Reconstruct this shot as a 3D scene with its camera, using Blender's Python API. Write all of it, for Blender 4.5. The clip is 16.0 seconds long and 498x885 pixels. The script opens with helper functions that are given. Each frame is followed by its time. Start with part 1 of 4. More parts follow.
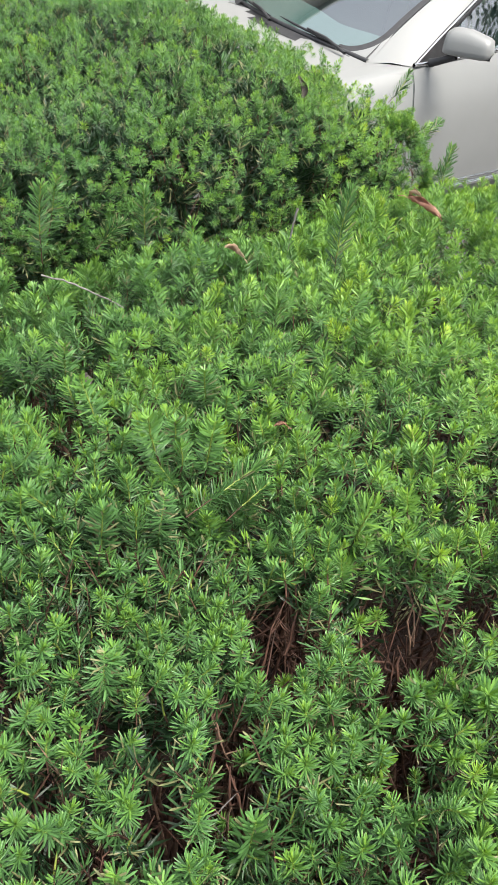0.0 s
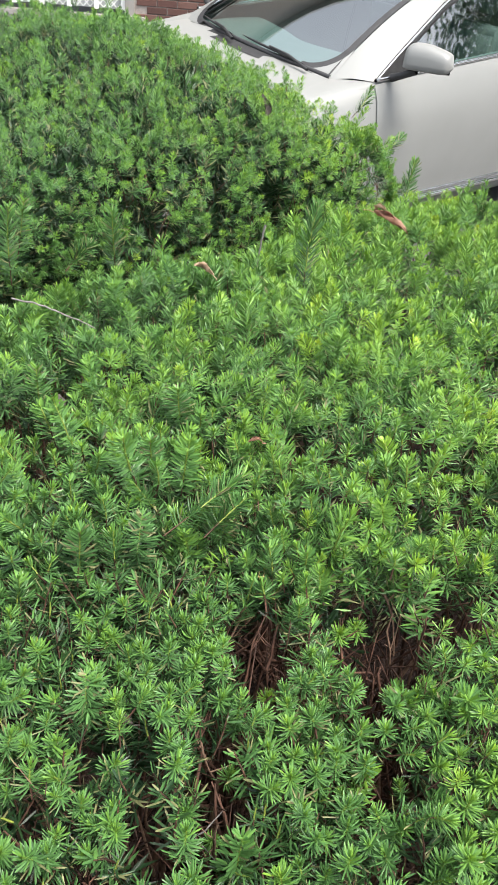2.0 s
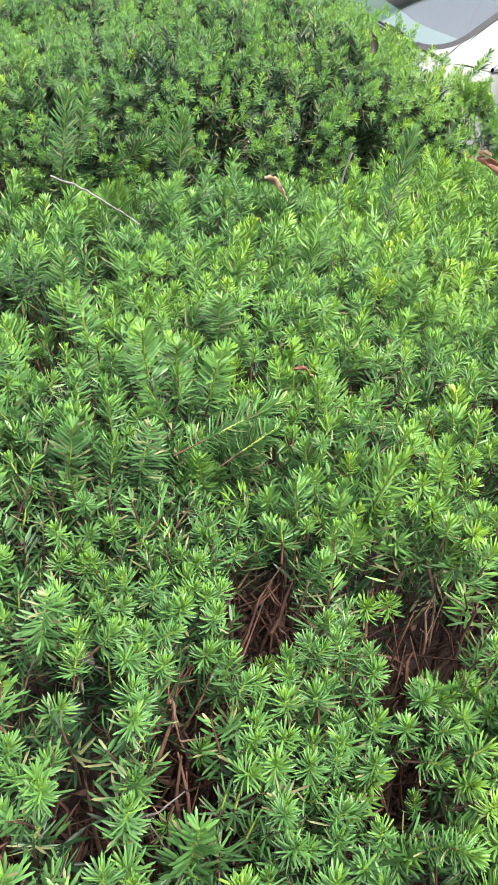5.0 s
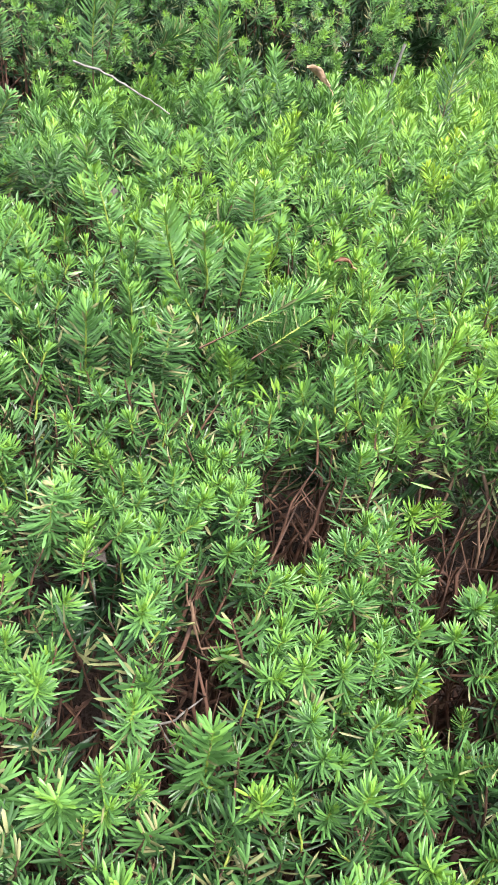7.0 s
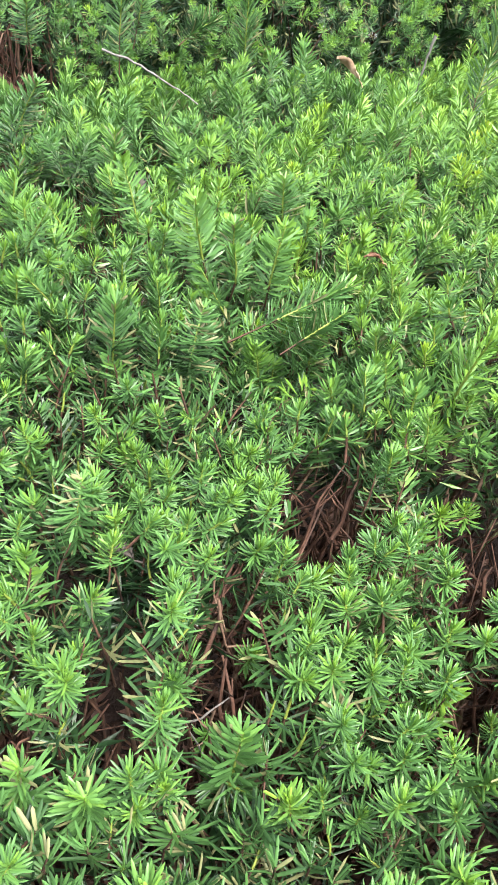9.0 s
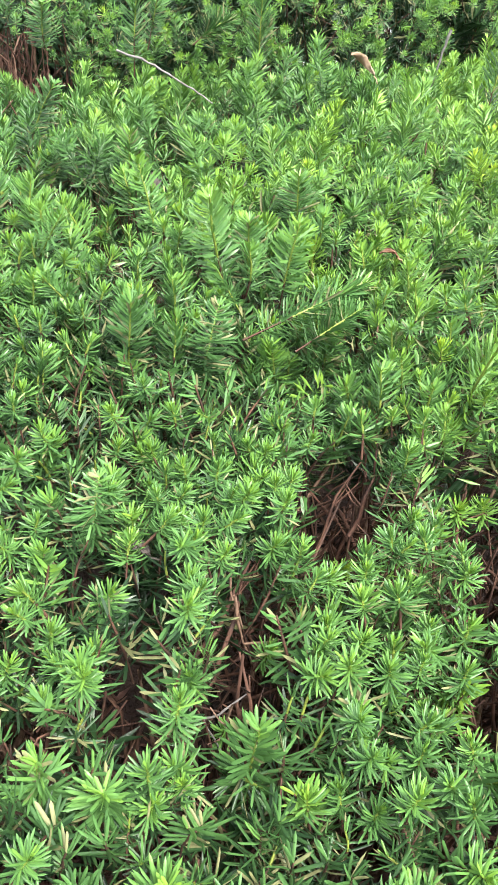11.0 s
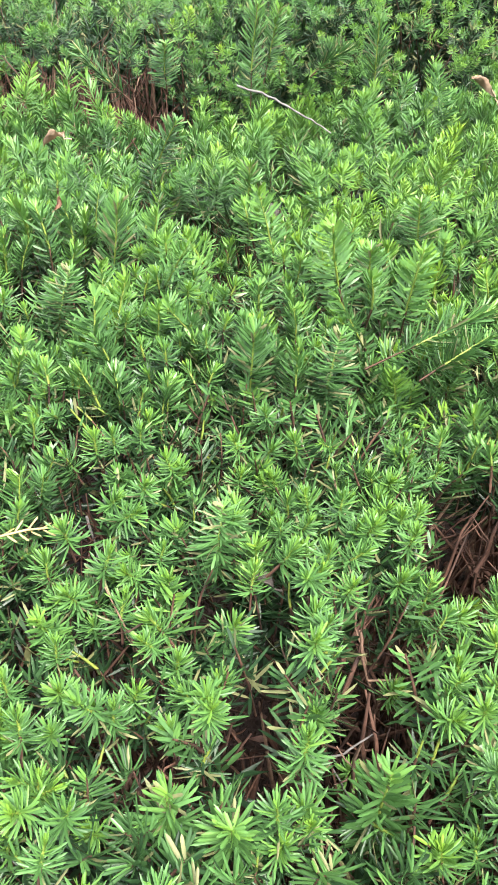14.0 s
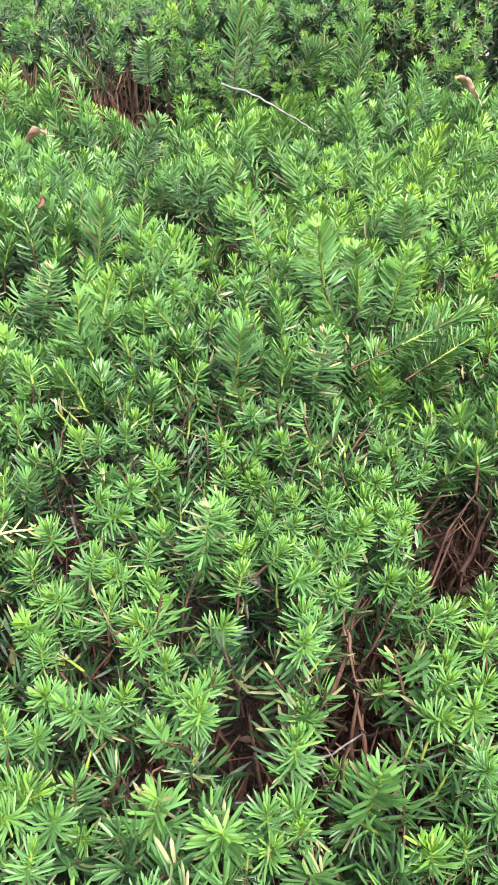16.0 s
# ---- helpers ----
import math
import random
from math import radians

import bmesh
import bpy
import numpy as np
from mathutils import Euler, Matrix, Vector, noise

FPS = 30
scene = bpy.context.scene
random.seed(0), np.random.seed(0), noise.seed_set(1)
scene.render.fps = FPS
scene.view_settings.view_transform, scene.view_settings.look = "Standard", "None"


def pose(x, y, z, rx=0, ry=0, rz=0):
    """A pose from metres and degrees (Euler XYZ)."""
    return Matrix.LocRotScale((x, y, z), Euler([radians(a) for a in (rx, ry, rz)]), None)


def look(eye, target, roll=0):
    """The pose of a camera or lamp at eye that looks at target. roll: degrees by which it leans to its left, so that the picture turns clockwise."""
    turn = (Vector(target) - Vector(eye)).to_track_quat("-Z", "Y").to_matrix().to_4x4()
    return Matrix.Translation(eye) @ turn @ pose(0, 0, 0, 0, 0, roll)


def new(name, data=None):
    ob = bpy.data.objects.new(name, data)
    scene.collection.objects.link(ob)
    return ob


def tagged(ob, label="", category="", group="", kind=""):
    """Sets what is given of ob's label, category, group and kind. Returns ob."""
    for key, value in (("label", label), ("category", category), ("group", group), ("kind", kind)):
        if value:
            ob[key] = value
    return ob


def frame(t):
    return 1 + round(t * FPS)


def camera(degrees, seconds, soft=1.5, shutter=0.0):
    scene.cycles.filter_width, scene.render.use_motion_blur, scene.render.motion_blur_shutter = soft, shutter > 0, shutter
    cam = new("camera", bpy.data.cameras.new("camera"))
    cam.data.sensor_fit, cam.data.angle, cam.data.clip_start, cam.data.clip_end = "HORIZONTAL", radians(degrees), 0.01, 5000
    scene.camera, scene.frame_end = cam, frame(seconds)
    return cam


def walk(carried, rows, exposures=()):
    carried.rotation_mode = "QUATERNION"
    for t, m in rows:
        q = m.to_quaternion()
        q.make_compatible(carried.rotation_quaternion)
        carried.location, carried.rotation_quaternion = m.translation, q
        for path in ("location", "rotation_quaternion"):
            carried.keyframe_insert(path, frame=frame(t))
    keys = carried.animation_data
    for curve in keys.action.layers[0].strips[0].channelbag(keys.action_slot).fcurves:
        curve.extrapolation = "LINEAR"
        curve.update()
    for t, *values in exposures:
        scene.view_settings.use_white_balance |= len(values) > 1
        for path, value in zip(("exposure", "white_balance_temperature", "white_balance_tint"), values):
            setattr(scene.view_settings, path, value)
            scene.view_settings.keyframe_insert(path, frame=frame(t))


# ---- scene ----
cam = camera(35.78, 16.0, soft=1.15)
# seconds, eye in metres, turn in degrees
ROWS = [
    (0.0, 0.0000, 0.0000, 1.8300, 51.006, -4.700, 0.001),
    (0.5, 0.0087, -0.0082, 1.8488, 51.566, -4.958, -2.536),
    (1.0, 0.0093, -0.0091, 1.8458, 52.006, -4.578, -2.811),
    (1.5, 0.0082, -0.0097, 1.8433, 52.121, -4.187, -2.511),
    (2.0, 0.0012, -0.0030, 1.8367, 52.205, -4.331, -2.539),
    (2.5, -0.0061, 0.0044, 1.8343, 52.227, -5.028, -2.171),
    (3.0, -0.0101, 0.0111, 1.8299, 52.091, -5.824, -1.536),
    (3.5, -0.0112, 0.0166, 1.8277, 52.039, -6.014, -1.205),
    (3.7, -0.0161, 0.0235, 1.8247, 52.088, -6.547, -0.508),
    (5.8, 0.0673, 0.0839, 1.6007, 49.627, -8.343, 8.074),
    (6.0, 0.0650, 0.0850, 1.5948, 48.964, -8.103, 8.004),
    (6.5, 0.0749, 0.0838, 1.5936, 48.268, -7.218, 8.298),
    (7.0, 0.0681, 0.0855, 1.5949, 48.136, -6.133, 9.190),
    (7.5, 0.0565, 0.0893, 1.5931, 47.935, -6.059, 9.830),
    (8.0, 0.0564, 0.0894, 1.5936, 47.841, -6.141, 10.387),
    (8.5, 0.0541, 0.0905, 1.5924, 47.533, -6.336, 10.499),
    (11.0, 0.0574, 0.0894, 1.5910, 47.282, -5.025, 11.299),
    (11.5, 0.0431, 0.0916, 1.5907, 47.238, -3.385, 13.237),
    (12.0, 0.0367, 0.0919, 1.5890, 47.576, -0.828, 16.405),
    (12.5, 0.0254, 0.0920, 1.5891, 48.331, 0.437, 18.270),
    (13.0, 0.0224, 0.0933, 1.5886, 48.641, -0.051, 18.138),
    (13.5, 0.0361, 0.0910, 1.5899, 48.790, -0.377, 17.786),
    (14.0, 0.0380, 0.0909, 1.5903, 48.796, -0.635, 17.178),
    (14.5, 0.0369, 0.0909, 1.5900, 48.768, -0.827, 16.816),
    (15.0, 0.0357, 0.0916, 1.5895, 48.779, -0.822, 16.686),
    (15.5, 0.0341, 0.0920, 1.5884, 48.802, -1.141, 16.371),
    (16.0, 0.0342, 0.0922, 1.5888, 48.751, -1.376, 16.080),
]
BASE = 1.87
walk(cam, [(t, pose(x, y, z, rx, ry, rz)) for t, x, y, z, rx, ry, rz in ROWS],
     [(0.0, BASE - 0.09), (0.5, BASE), (3.7, BASE - 0.02), (5.8, BASE + 0.53), (16.0, BASE + 0.57)])

# ---- world, sun, exposure ----
world = bpy.data.worlds.new("sky")
scene.world = world
world.use_nodes = True
wn = world.node_tree.nodes
sky = wn.new("ShaderNodeTexSky")
sky.sky_type, sky.sun_disc = "NISHITA", False
sky.sun_elevation, sky.sun_rotation = radians(65), radians(127)
sky.air_density, sky.dust_density, sky.ozone_density = 1.0, 5.0, 1.0
wn["Background"].inputs["Strength"].default_value = 0.104
# thin high cloud whitens the blue
cloud = wn.new("ShaderNodeMix")
cloud.data_type = "RGBA"
cloud.inputs["Factor"].default_value = 0.6
cloud.inputs["B"].default_value = (5.2, 5.5, 5.8, 1)
world.node_tree.links.new(sky.outputs[0], cloud.inputs["A"])
world.node_tree.links.new(cloud.outputs["Result"], wn["Background"].inputs["Color"])
sun_data = bpy.data.lights.new("sun", "SUN")
sun_data.energy, sun_data.angle, sun_data.color = 2.5, radians(32), (1.0, 0.96, 0.9)
sun = new("sun", sun_data)
sun.matrix_world = look((4.0, -3.0, 11.0), (0, 0, 0))


# ---- materials ----
def material(name, rough=0.6, metal=0.0, spec=0.5):
    m = bpy.data.materials.new(name)
    m.use_nodes = True
    b = m.node_tree.nodes["Principled BSDF"]
    b.inputs["Roughness"].default_value = rough
    b.inputs["Metallic"].default_value = metal
    b.inputs["Specular IOR Level"].default_value = spec
    return m, m.node_tree.nodes, m.node_tree.links, b


def ramp(nodes, stops):
    r = nodes.new("ShaderNodeValToRGB")
    e = r.color_ramp.elements
    while len(e) < len(stops):
        e.new(0.5)
    for k, (at, colour) in enumerate(stops):
        e[k].position, e[k].color = at, (*colour, 1)
    return r


def noise_node(nodes, links, scale, detail=4.0, rough=0.55):
    co = nodes.new("ShaderNodeTexCoord")
    n = nodes.new("ShaderNodeTexNoise")
    n.inputs["Scale"].default_value, n.inputs["Detail"].default_value, n.inputs["Roughness"].default_value = scale, detail, rough
    links.new(co.outputs["Object"], n.inputs["Vector"])
    return n


def bump(nodes, links, bsdf, height, strength, distance):
    b = nodes.new("ShaderNodeBump")
    b.inputs["Strength"].default_value, b.inputs["Distance"].default_value = strength, distance
    links.new(height, b.inputs["Height"])
    links.new(b.outputs[0], bsdf.inputs["Normal"])


def mottled(name, scale, stops, rough=0.8, bump_scale=None, strength=0.4, distance=0.01, metal=0.0, spec=0.5):
    """A surface of noisy colour, with a finer relief."""
    m, n, l, b = material(name, rough, metal, spec)
    big = noise_node(n, l, scale, 6)
    r = ramp(n, stops)
    l.new(big.outputs[0], r.inputs[0])
    l.new(r.outputs[0], b.inputs["Base Color"])
    if bump_scale:
        bump(n, l, b, noise_node(n, l, bump_scale, 5).outputs[0], strength, distance)
    return m


def plain(name, colour, rough=0.5, metal=0.0, spec=0.5):
    m, n, l, b = material(name, rough, metal, spec)
    b.inputs["Base Color"].default_value = (*colour, 1)
    return m


def math_node(nodes, links, op, a, b):
    k = nodes.new("ShaderNodeMath")
    k.operation = op
    for slot, v in ((0, a), (1, b)):
        if isinstance(v, (int, float)):
            k.inputs[slot].default_value = v
        else:
            links.new(v, k.inputs[slot])
    return k.outputs[0]


def needle_material():
    """Yew needles: the age (old at the foot, new at the tip) and each shoot's own tone set the green; the darkest end
    also paints shade inside the hedge.
    """
    m, n, l, b = material("yew_needle", 0.4, 0.0, 0.42)
    age = n.new("ShaderNodeAttribute")
    age.attribute_name = "age"
    info = n.new("ShaderNodeObjectInfo")
    wob = noise_node(n, l, 60.0, 2)
    mixed = math_node(n, l, "ADD", age.outputs["Fac"], math_node(n, l, "MULTIPLY", math_node(n, l, "SUBTRACT", info.outputs["Random"], 0.5), 0.16))
    mixed = math_node(n, l, "ADD", mixed, math_node(n, l, "MULTIPLY", math_node(n, l, "SUBTRACT", wob.outputs[0], 0.5), 0.25))
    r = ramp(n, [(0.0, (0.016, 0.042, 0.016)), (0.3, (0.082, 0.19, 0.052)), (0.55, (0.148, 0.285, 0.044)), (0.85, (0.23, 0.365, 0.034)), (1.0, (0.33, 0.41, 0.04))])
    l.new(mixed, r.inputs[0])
    l.new(r.outputs[0], b.inputs["Base Color"])
    tr = n.new("ShaderNodeBsdfTranslucent")
    mx = n.new("ShaderNodeMixShader")
    mx.inputs[0].default_value = 0.14
    warm = n.new("ShaderNodeMix")
    warm.data_type, warm.blend_type = "RGBA", "MULTIPLY"
    warm.inputs["Factor"].default_value = 1.0
    warm.inputs["B"].default_value = (1.0, 0.95, 0.45, 1)
    l.new(r.outputs[0], warm.inputs["A"])
    l.new(warm.outputs["Result"], tr.inputs["Color"])
    l.new(b.outputs[0], mx.inputs[1])
    l.new(tr.outputs[0], mx.inputs[2])
    l.new(mx.outputs[0], n["Material Output"].inputs["Surface"])
    return m


NEEDLE = needle_material()
GREEN_STEM = mottled("green_stem", 90.0, [(0.3, (0.13, 0.19, 0.03)), (0.7, (0.22, 0.26, 0.045))], 0.55)
TWIG = mottled("brown_twig", 70.0, [(0.25, (0.018, 0.009, 0.007)), (0.55, (0.078, 0.034, 0.02)), (0.8, (0.17, 0.09, 0.058))], 0.85, 400.0, 0.5, 0.001)
SOIL = mottled("soil_litter", 14.0, [(0.3, (0.01, 0.006, 0.005)), (0.55, (0.028, 0.014, 0.01)), (0.75, (0.075, 0.044, 0.034))], 0.95, 60.0, 0.8, 0.02)
ASPHALT = mottled("asphalt", 3.0, [(0.3, (0.055, 0.055, 0.056)), (0.7, (0.085, 0.084, 0.082))], 0.9, 220.0, 0.5, 0.004)


def brick_material():
    m, n, l, b = material("red_brick", 0.88)
    info = n.new("ShaderNodeObjectInfo")
    r = ramp(n, [(0.0, (0.05, 0.024, 0.02)), (0.5, (0.09, 0.042, 0.034)), (1.0, (0.14, 0.075, 0.06))])
    grain = noise_node(n, l, 25.0, 4)
    l.new(math_node(n, l, "ADD", math_node(n, l, "MULTIPLY", info.outputs["Random"], 0.7), math_node(n, l, "MULTIPLY", grain.outputs[0], 0.35)), r.inputs[0])
    l.new(r.outputs[0], b.inputs["Base Color"])
    bump(n, l, b, noise_node(n, l, 120.0, 4).outputs[0], 0.4, 0.004)
    return m


BRICK = brick_material()
MORTAR = mottled("mortar", 20.0, [(0.3, (0.25, 0.22, 0.2)), (0.7, (0.35, 0.31, 0.28))], 0.95)


def paint_material():
    m, n, l, b = material("champagne_paint", 0.4, 0.0, 0.35)
    r = ramp(n, [(0.3, (0.182, 0.186, 0.18)), (0.7, (0.2, 0.204, 0.198))])
    l.new(noise_node(n, l, 2.5, 4).outputs[0], r.inputs[0])
    l.new(r.outputs[0], b.inputs["Base Color"])
    b.inputs["Coat Weight"].default_value, b.inputs["Coat Roughness"].default_value = 0.12, 0.08
    return m


def glass_material():
    """A thin tinted pane: clear, with a mirror gloss that grows towards grazing."""
    m, n, l, b = material("car_glass", 0.02)
    clear, gloss, mx, fr = n.new("ShaderNodeBsdfTransparent"), n.new("ShaderNodeBsdfGlossy"), n.new("ShaderNodeMixShader"), n.new("ShaderNodeFresnel")
    clear.inputs["Color"].default_value = (0.42, 0.61, 0.59, 1)
    gloss.inputs["Roughness"].default_value = 0.02
    fr.inputs["IOR"].default_value = 1.45
    l.new(math_node(n, l, "MULTIPLY", fr.outputs[0], 0.3), mx.inputs[0])
    l.new(clear.outputs[0], mx.inputs[1])
    l.new(gloss.outputs[0], mx.inputs[2])
    l.new(mx.outputs[0], n["Material Output"].inputs["Surface"])
    return m


PAINT, GLASS = paint_material(), glass_material()
CHROME = plain("chrome", (0.75, 0.75, 0.76), 0.12, 1.0)
RUBBER = mottled("black_rubber", 30.0, [(0.3, (0.012, 0.012, 0.013)), (0.7, (0.024, 0.024, 0.026))], 0.6, 300.0, 0.2, 0.001)
DASH = mottled("grey_dashboard", 40.0, [(0.3, (0.1, 0.12, 0.112)), (0.7, (0.135, 0.155, 0.145))], 0.75, 500.0, 0.3, 0.001)
SEAT = mottled("grey_leather", 20.0, [(0.3, (0.075, 0.08, 0.075)), (0.7, (0.105, 0.11, 0.1))], 0.6, 200.0, 0.3, 0.002)
ALLOY = plain("alloy", (0.5, 0.5, 0.51), 0.3, 0.9)
LENS = plain("lamp_lens", (0.75, 0.76, 0.78), 0.08)
RED_LENS = plain("red_lens", (0.4, 0.02, 0.02), 0.1)
WHITE_PAINT = mottled("white_paint", 5.0, [(0.3, (0.7, 0.7, 0.68)), (0.7, (0.78, 0.78, 0.76))], 0.5)
GREY_PANEL = mottled("grey_panel", 4.0, [(0.3, (0.36, 0.38, 0.38)), (0.7, (0.46, 0.47, 0.47))], 0.6)
CONCRETE = mottled("concrete", 5.0, [(0.3, (0.2, 0.19, 0.175)), (0.7, (0.29, 0.275, 0.255))], 0.9, 90.0, 0.5, 0.004)
DEAD_LEAF = mottled("dead_leaf", 35.0, [(0.3, (0.12, 0.05, 0.03)), (0.6, (0.25, 0.125, 0.075)), (0.8, (0.42, 0.29, 0.21))], 0.65, 300.0, 0.5, 0.001)
RED_LEAF = mottled("red_brown_leaf", 45.0, [(0.3, (0.2, 0.085, 0.055)), (0.6, (0.36, 0.19, 0.13)), (0.8, (0.5, 0.36, 0.28))], 0.6, 300.0, 0.5, 0.001)
TAN_LEAF = mottled("tan_leaf", 35.0, [(0.3, (0.27, 0.16, 0.1)), (0.7, (0.5, 0.38, 0.27))], 0.65, 300.0, 0.5, 0.001)
GREY_LEAF = mottled("grey_leaf", 60.0, [(0.3, (0.07, 0.058, 0.05)), (0.7, (0.15, 0.125, 0.115))], 0.8, 300.0, 0.5, 0.001)
PALE_TWIG = mottled("pale_twig", 120.0, [(0.3, (0.07, 0.06, 0.055)), (0.6, (0.17, 0.16, 0.15)), (0.8, (0.26, 0.25, 0.24))], 0.8, 400.0, 0.5, 0.001)
TAN_TWIG = mottled("tan_twig", 120.0, [(0.3, (0.1, 0.055, 0.033)), (0.7, (0.23, 0.145, 0.1))], 0.8, 400.0, 0.5, 0.001)
FADED = mottled("faded_needle", 90.0, [(0.3, (0.1, 0.112, 0.045)), (0.7, (0.19, 0.19, 0.085))], 0.6)
STRAW = mottled("straw_needle", 90.0, [(0.3, (0.26, 0.19, 0.07)), (0.7, (0.4, 0.33, 0.15))], 0.6)


# ---- mesh helpers ----
def link_mesh(name, bm, mat, parent=None, label="", smooth=False):
    me = bpy.data.meshes.new(name)
    bm.normal_update()
    bm.to_mesh(me)
    bm.free()
    for mm in (mat if isinstance(mat, (list, tuple)) else [mat]):
        me.materials.append(mm)
    if smooth:
        me.shade_smooth()
    ob = new(name, me)
    if parent:
        ob.parent = parent
    if label:
        tagged(ob, label)
    return ob


def part(name, bm, mat, parent, label="", smooth=False):
    return link_mesh(name, bm, mat, parent, label, smooth)


def box(bm, lo, hi, mat=0):
    vs = [bm.verts.new((x, y, z)) for z in (lo[2], hi[2]) for y in (lo[1], hi[1]) for x in (lo[0], hi[0])]
    for f in ((0, 2, 3, 1), (4, 5, 7, 6), (0, 1, 5, 4), (1, 3, 7, 5), (3, 2, 6, 7), (2, 0, 4, 6)):
        bm.faces.new([vs[k] for k in f]).material_index = mat
    return vs


# Arrays: a chunk is (verts, tris, material of each tri, age of each vert).
def needle_chunk(rng, base, axis, side, length, width, curl, age, fine):
    """One yew needle from base along axis, its flat across side: narrow foot, even blade, short point."""
    nrm = np.cross(side, axis)
    if fine == 2:
        # a rounded upper face in two spans
        q = np.array([0.0, 0.3, 0.84])
        w = np.array([0.6, 1.0, 0.92]) * width / 2
        mid = base + np.outer(q * length, axis) + np.outer(q**2 * curl * length, nrm)
        left, right = mid + np.outer(w, side), mid - np.outer(w, side)
        centre = mid + np.outer(0.65 * w, nrm)
        tip = base + length * axis + curl * length * nrm
        verts = np.concatenate([np.stack([left, centre, right], 1).reshape(-1, 3), tip[None]])
        tris = []
        for k in (0, 3):
            tris += [(k, k + 1, k + 4), (k, k + 4, k + 3), (k + 1, k + 2, k + 5), (k + 1, k + 5, k + 4)]
        tris += [(6, 7, 9), (7, 8, 9)]
        ages = age + np.array([0.1] * 3 + [0.0] * 7)
    elif fine == 1:
        q = np.array([0.3, 0.82])
        mid = base + np.outer(q * length, axis) + np.outer(q**2 * curl * length, nrm)
        tip = base + length * axis + curl * length * nrm
        h = 0.5 * width
        verts = np.stack([base, mid[0] + h * side, mid[0] - h * side, mid[1] + 0.88 * h * side, mid[1] - 0.88 * h * side, tip])
        tris = [(0, 1, 2), (1, 3, 4), (1, 4, 2), (3, 5, 4)]
        ages = age + np.array([0.1, 0, 0, 0, 0, 0])
    else:
        mid = base + 0.6 * length * axis + 0.35 * curl * length * nrm
        tip = base + length * axis + curl * length * nrm
        verts = np.stack([base, mid + 0.5 * width * side, tip, mid - 0.5 * width * side])
        tris = [(0, 1, 2), (0, 2, 3)]
        ages = np.full(4, age)
    return verts, np.array(tris), np.full(len(tris), 0), ages


def tube_chunk(path, radii, mat, sides=4):
    """A thin tube along a few points."""
    path = np.asarray(path, float)
    n = len(path)
    rings = []
    for k in range(n):
        d = path[min(k + 1, n - 1)] - path[max(k - 1, 0)]
        d = d / (np.linalg.norm(d) + 1e-9)
        a = np.cross(d, (0.31, 0.95, 0.1) if abs(d[1]) < 0.9 else (1, 0, 0))
        a /= np.linalg.norm(a)
        b = np.cross(d, a)
        ang = np.arange(sides) * 2 * np.pi / sides
        rings.append(path[k] + radii[k] * (np.outer(np.cos(ang), a) + np.outer(np.sin(ang), b)))
    verts = np.concatenate(rings)
    tris = []
    for k in range(n - 1):
        for s in range(sides):
            a, b = k * sides + s, k * sides + (s + 1) % sides
            tris += [(a, b, b + sides), (a, b + sides, a + sides)]
    return verts, np.array(tris), np.full(len(tris), mat), np.full(len(verts), 0.3)


def merge(chunks):
    v, t, m, g, at = [], [], [], [], 0
    for a, b, c, d in chunks:
        v.append(a)
        t.append(b + at)
        m.append(c)
        g.append(d)
        at += len(a)
    return np.concatenate(v), np.concatenate(t), np.concatenate(m), np.concatenate(g)


def chunk_mesh(name, chunk, mats):
    v, t, m, g = chunk
    me = bpy.data.meshes.new(name)
    me.vertices.add(len(v))
    me.vertices.foreach_set("co", np.ascontiguousarray(v, dtype=np.float32).ravel())
    me.loops.add(3 * len(t))
    me.loops.foreach_set("vertex_index", np.ascontiguousarray(t, dtype=np.int32).ravel())
    me.polygons.add(len(t))
    me.polygons.foreach_set("loop_start", np.arange(0, 3 * len(t), 3, dtype=np.int32))
    me.polygons.foreach_set("material_index", np.ascontiguousarray(m, dtype=np.int32))
    me.update(calc_edges=True)
    me.shade_smooth()
    for mm in mats:
        me.materials.append(mm)
    a = me.attributes.new("age", "FLOAT", "POINT")
    a.data.foreach_set("value", np.ascontiguousarray(g, dtype=np.float32))
    return me


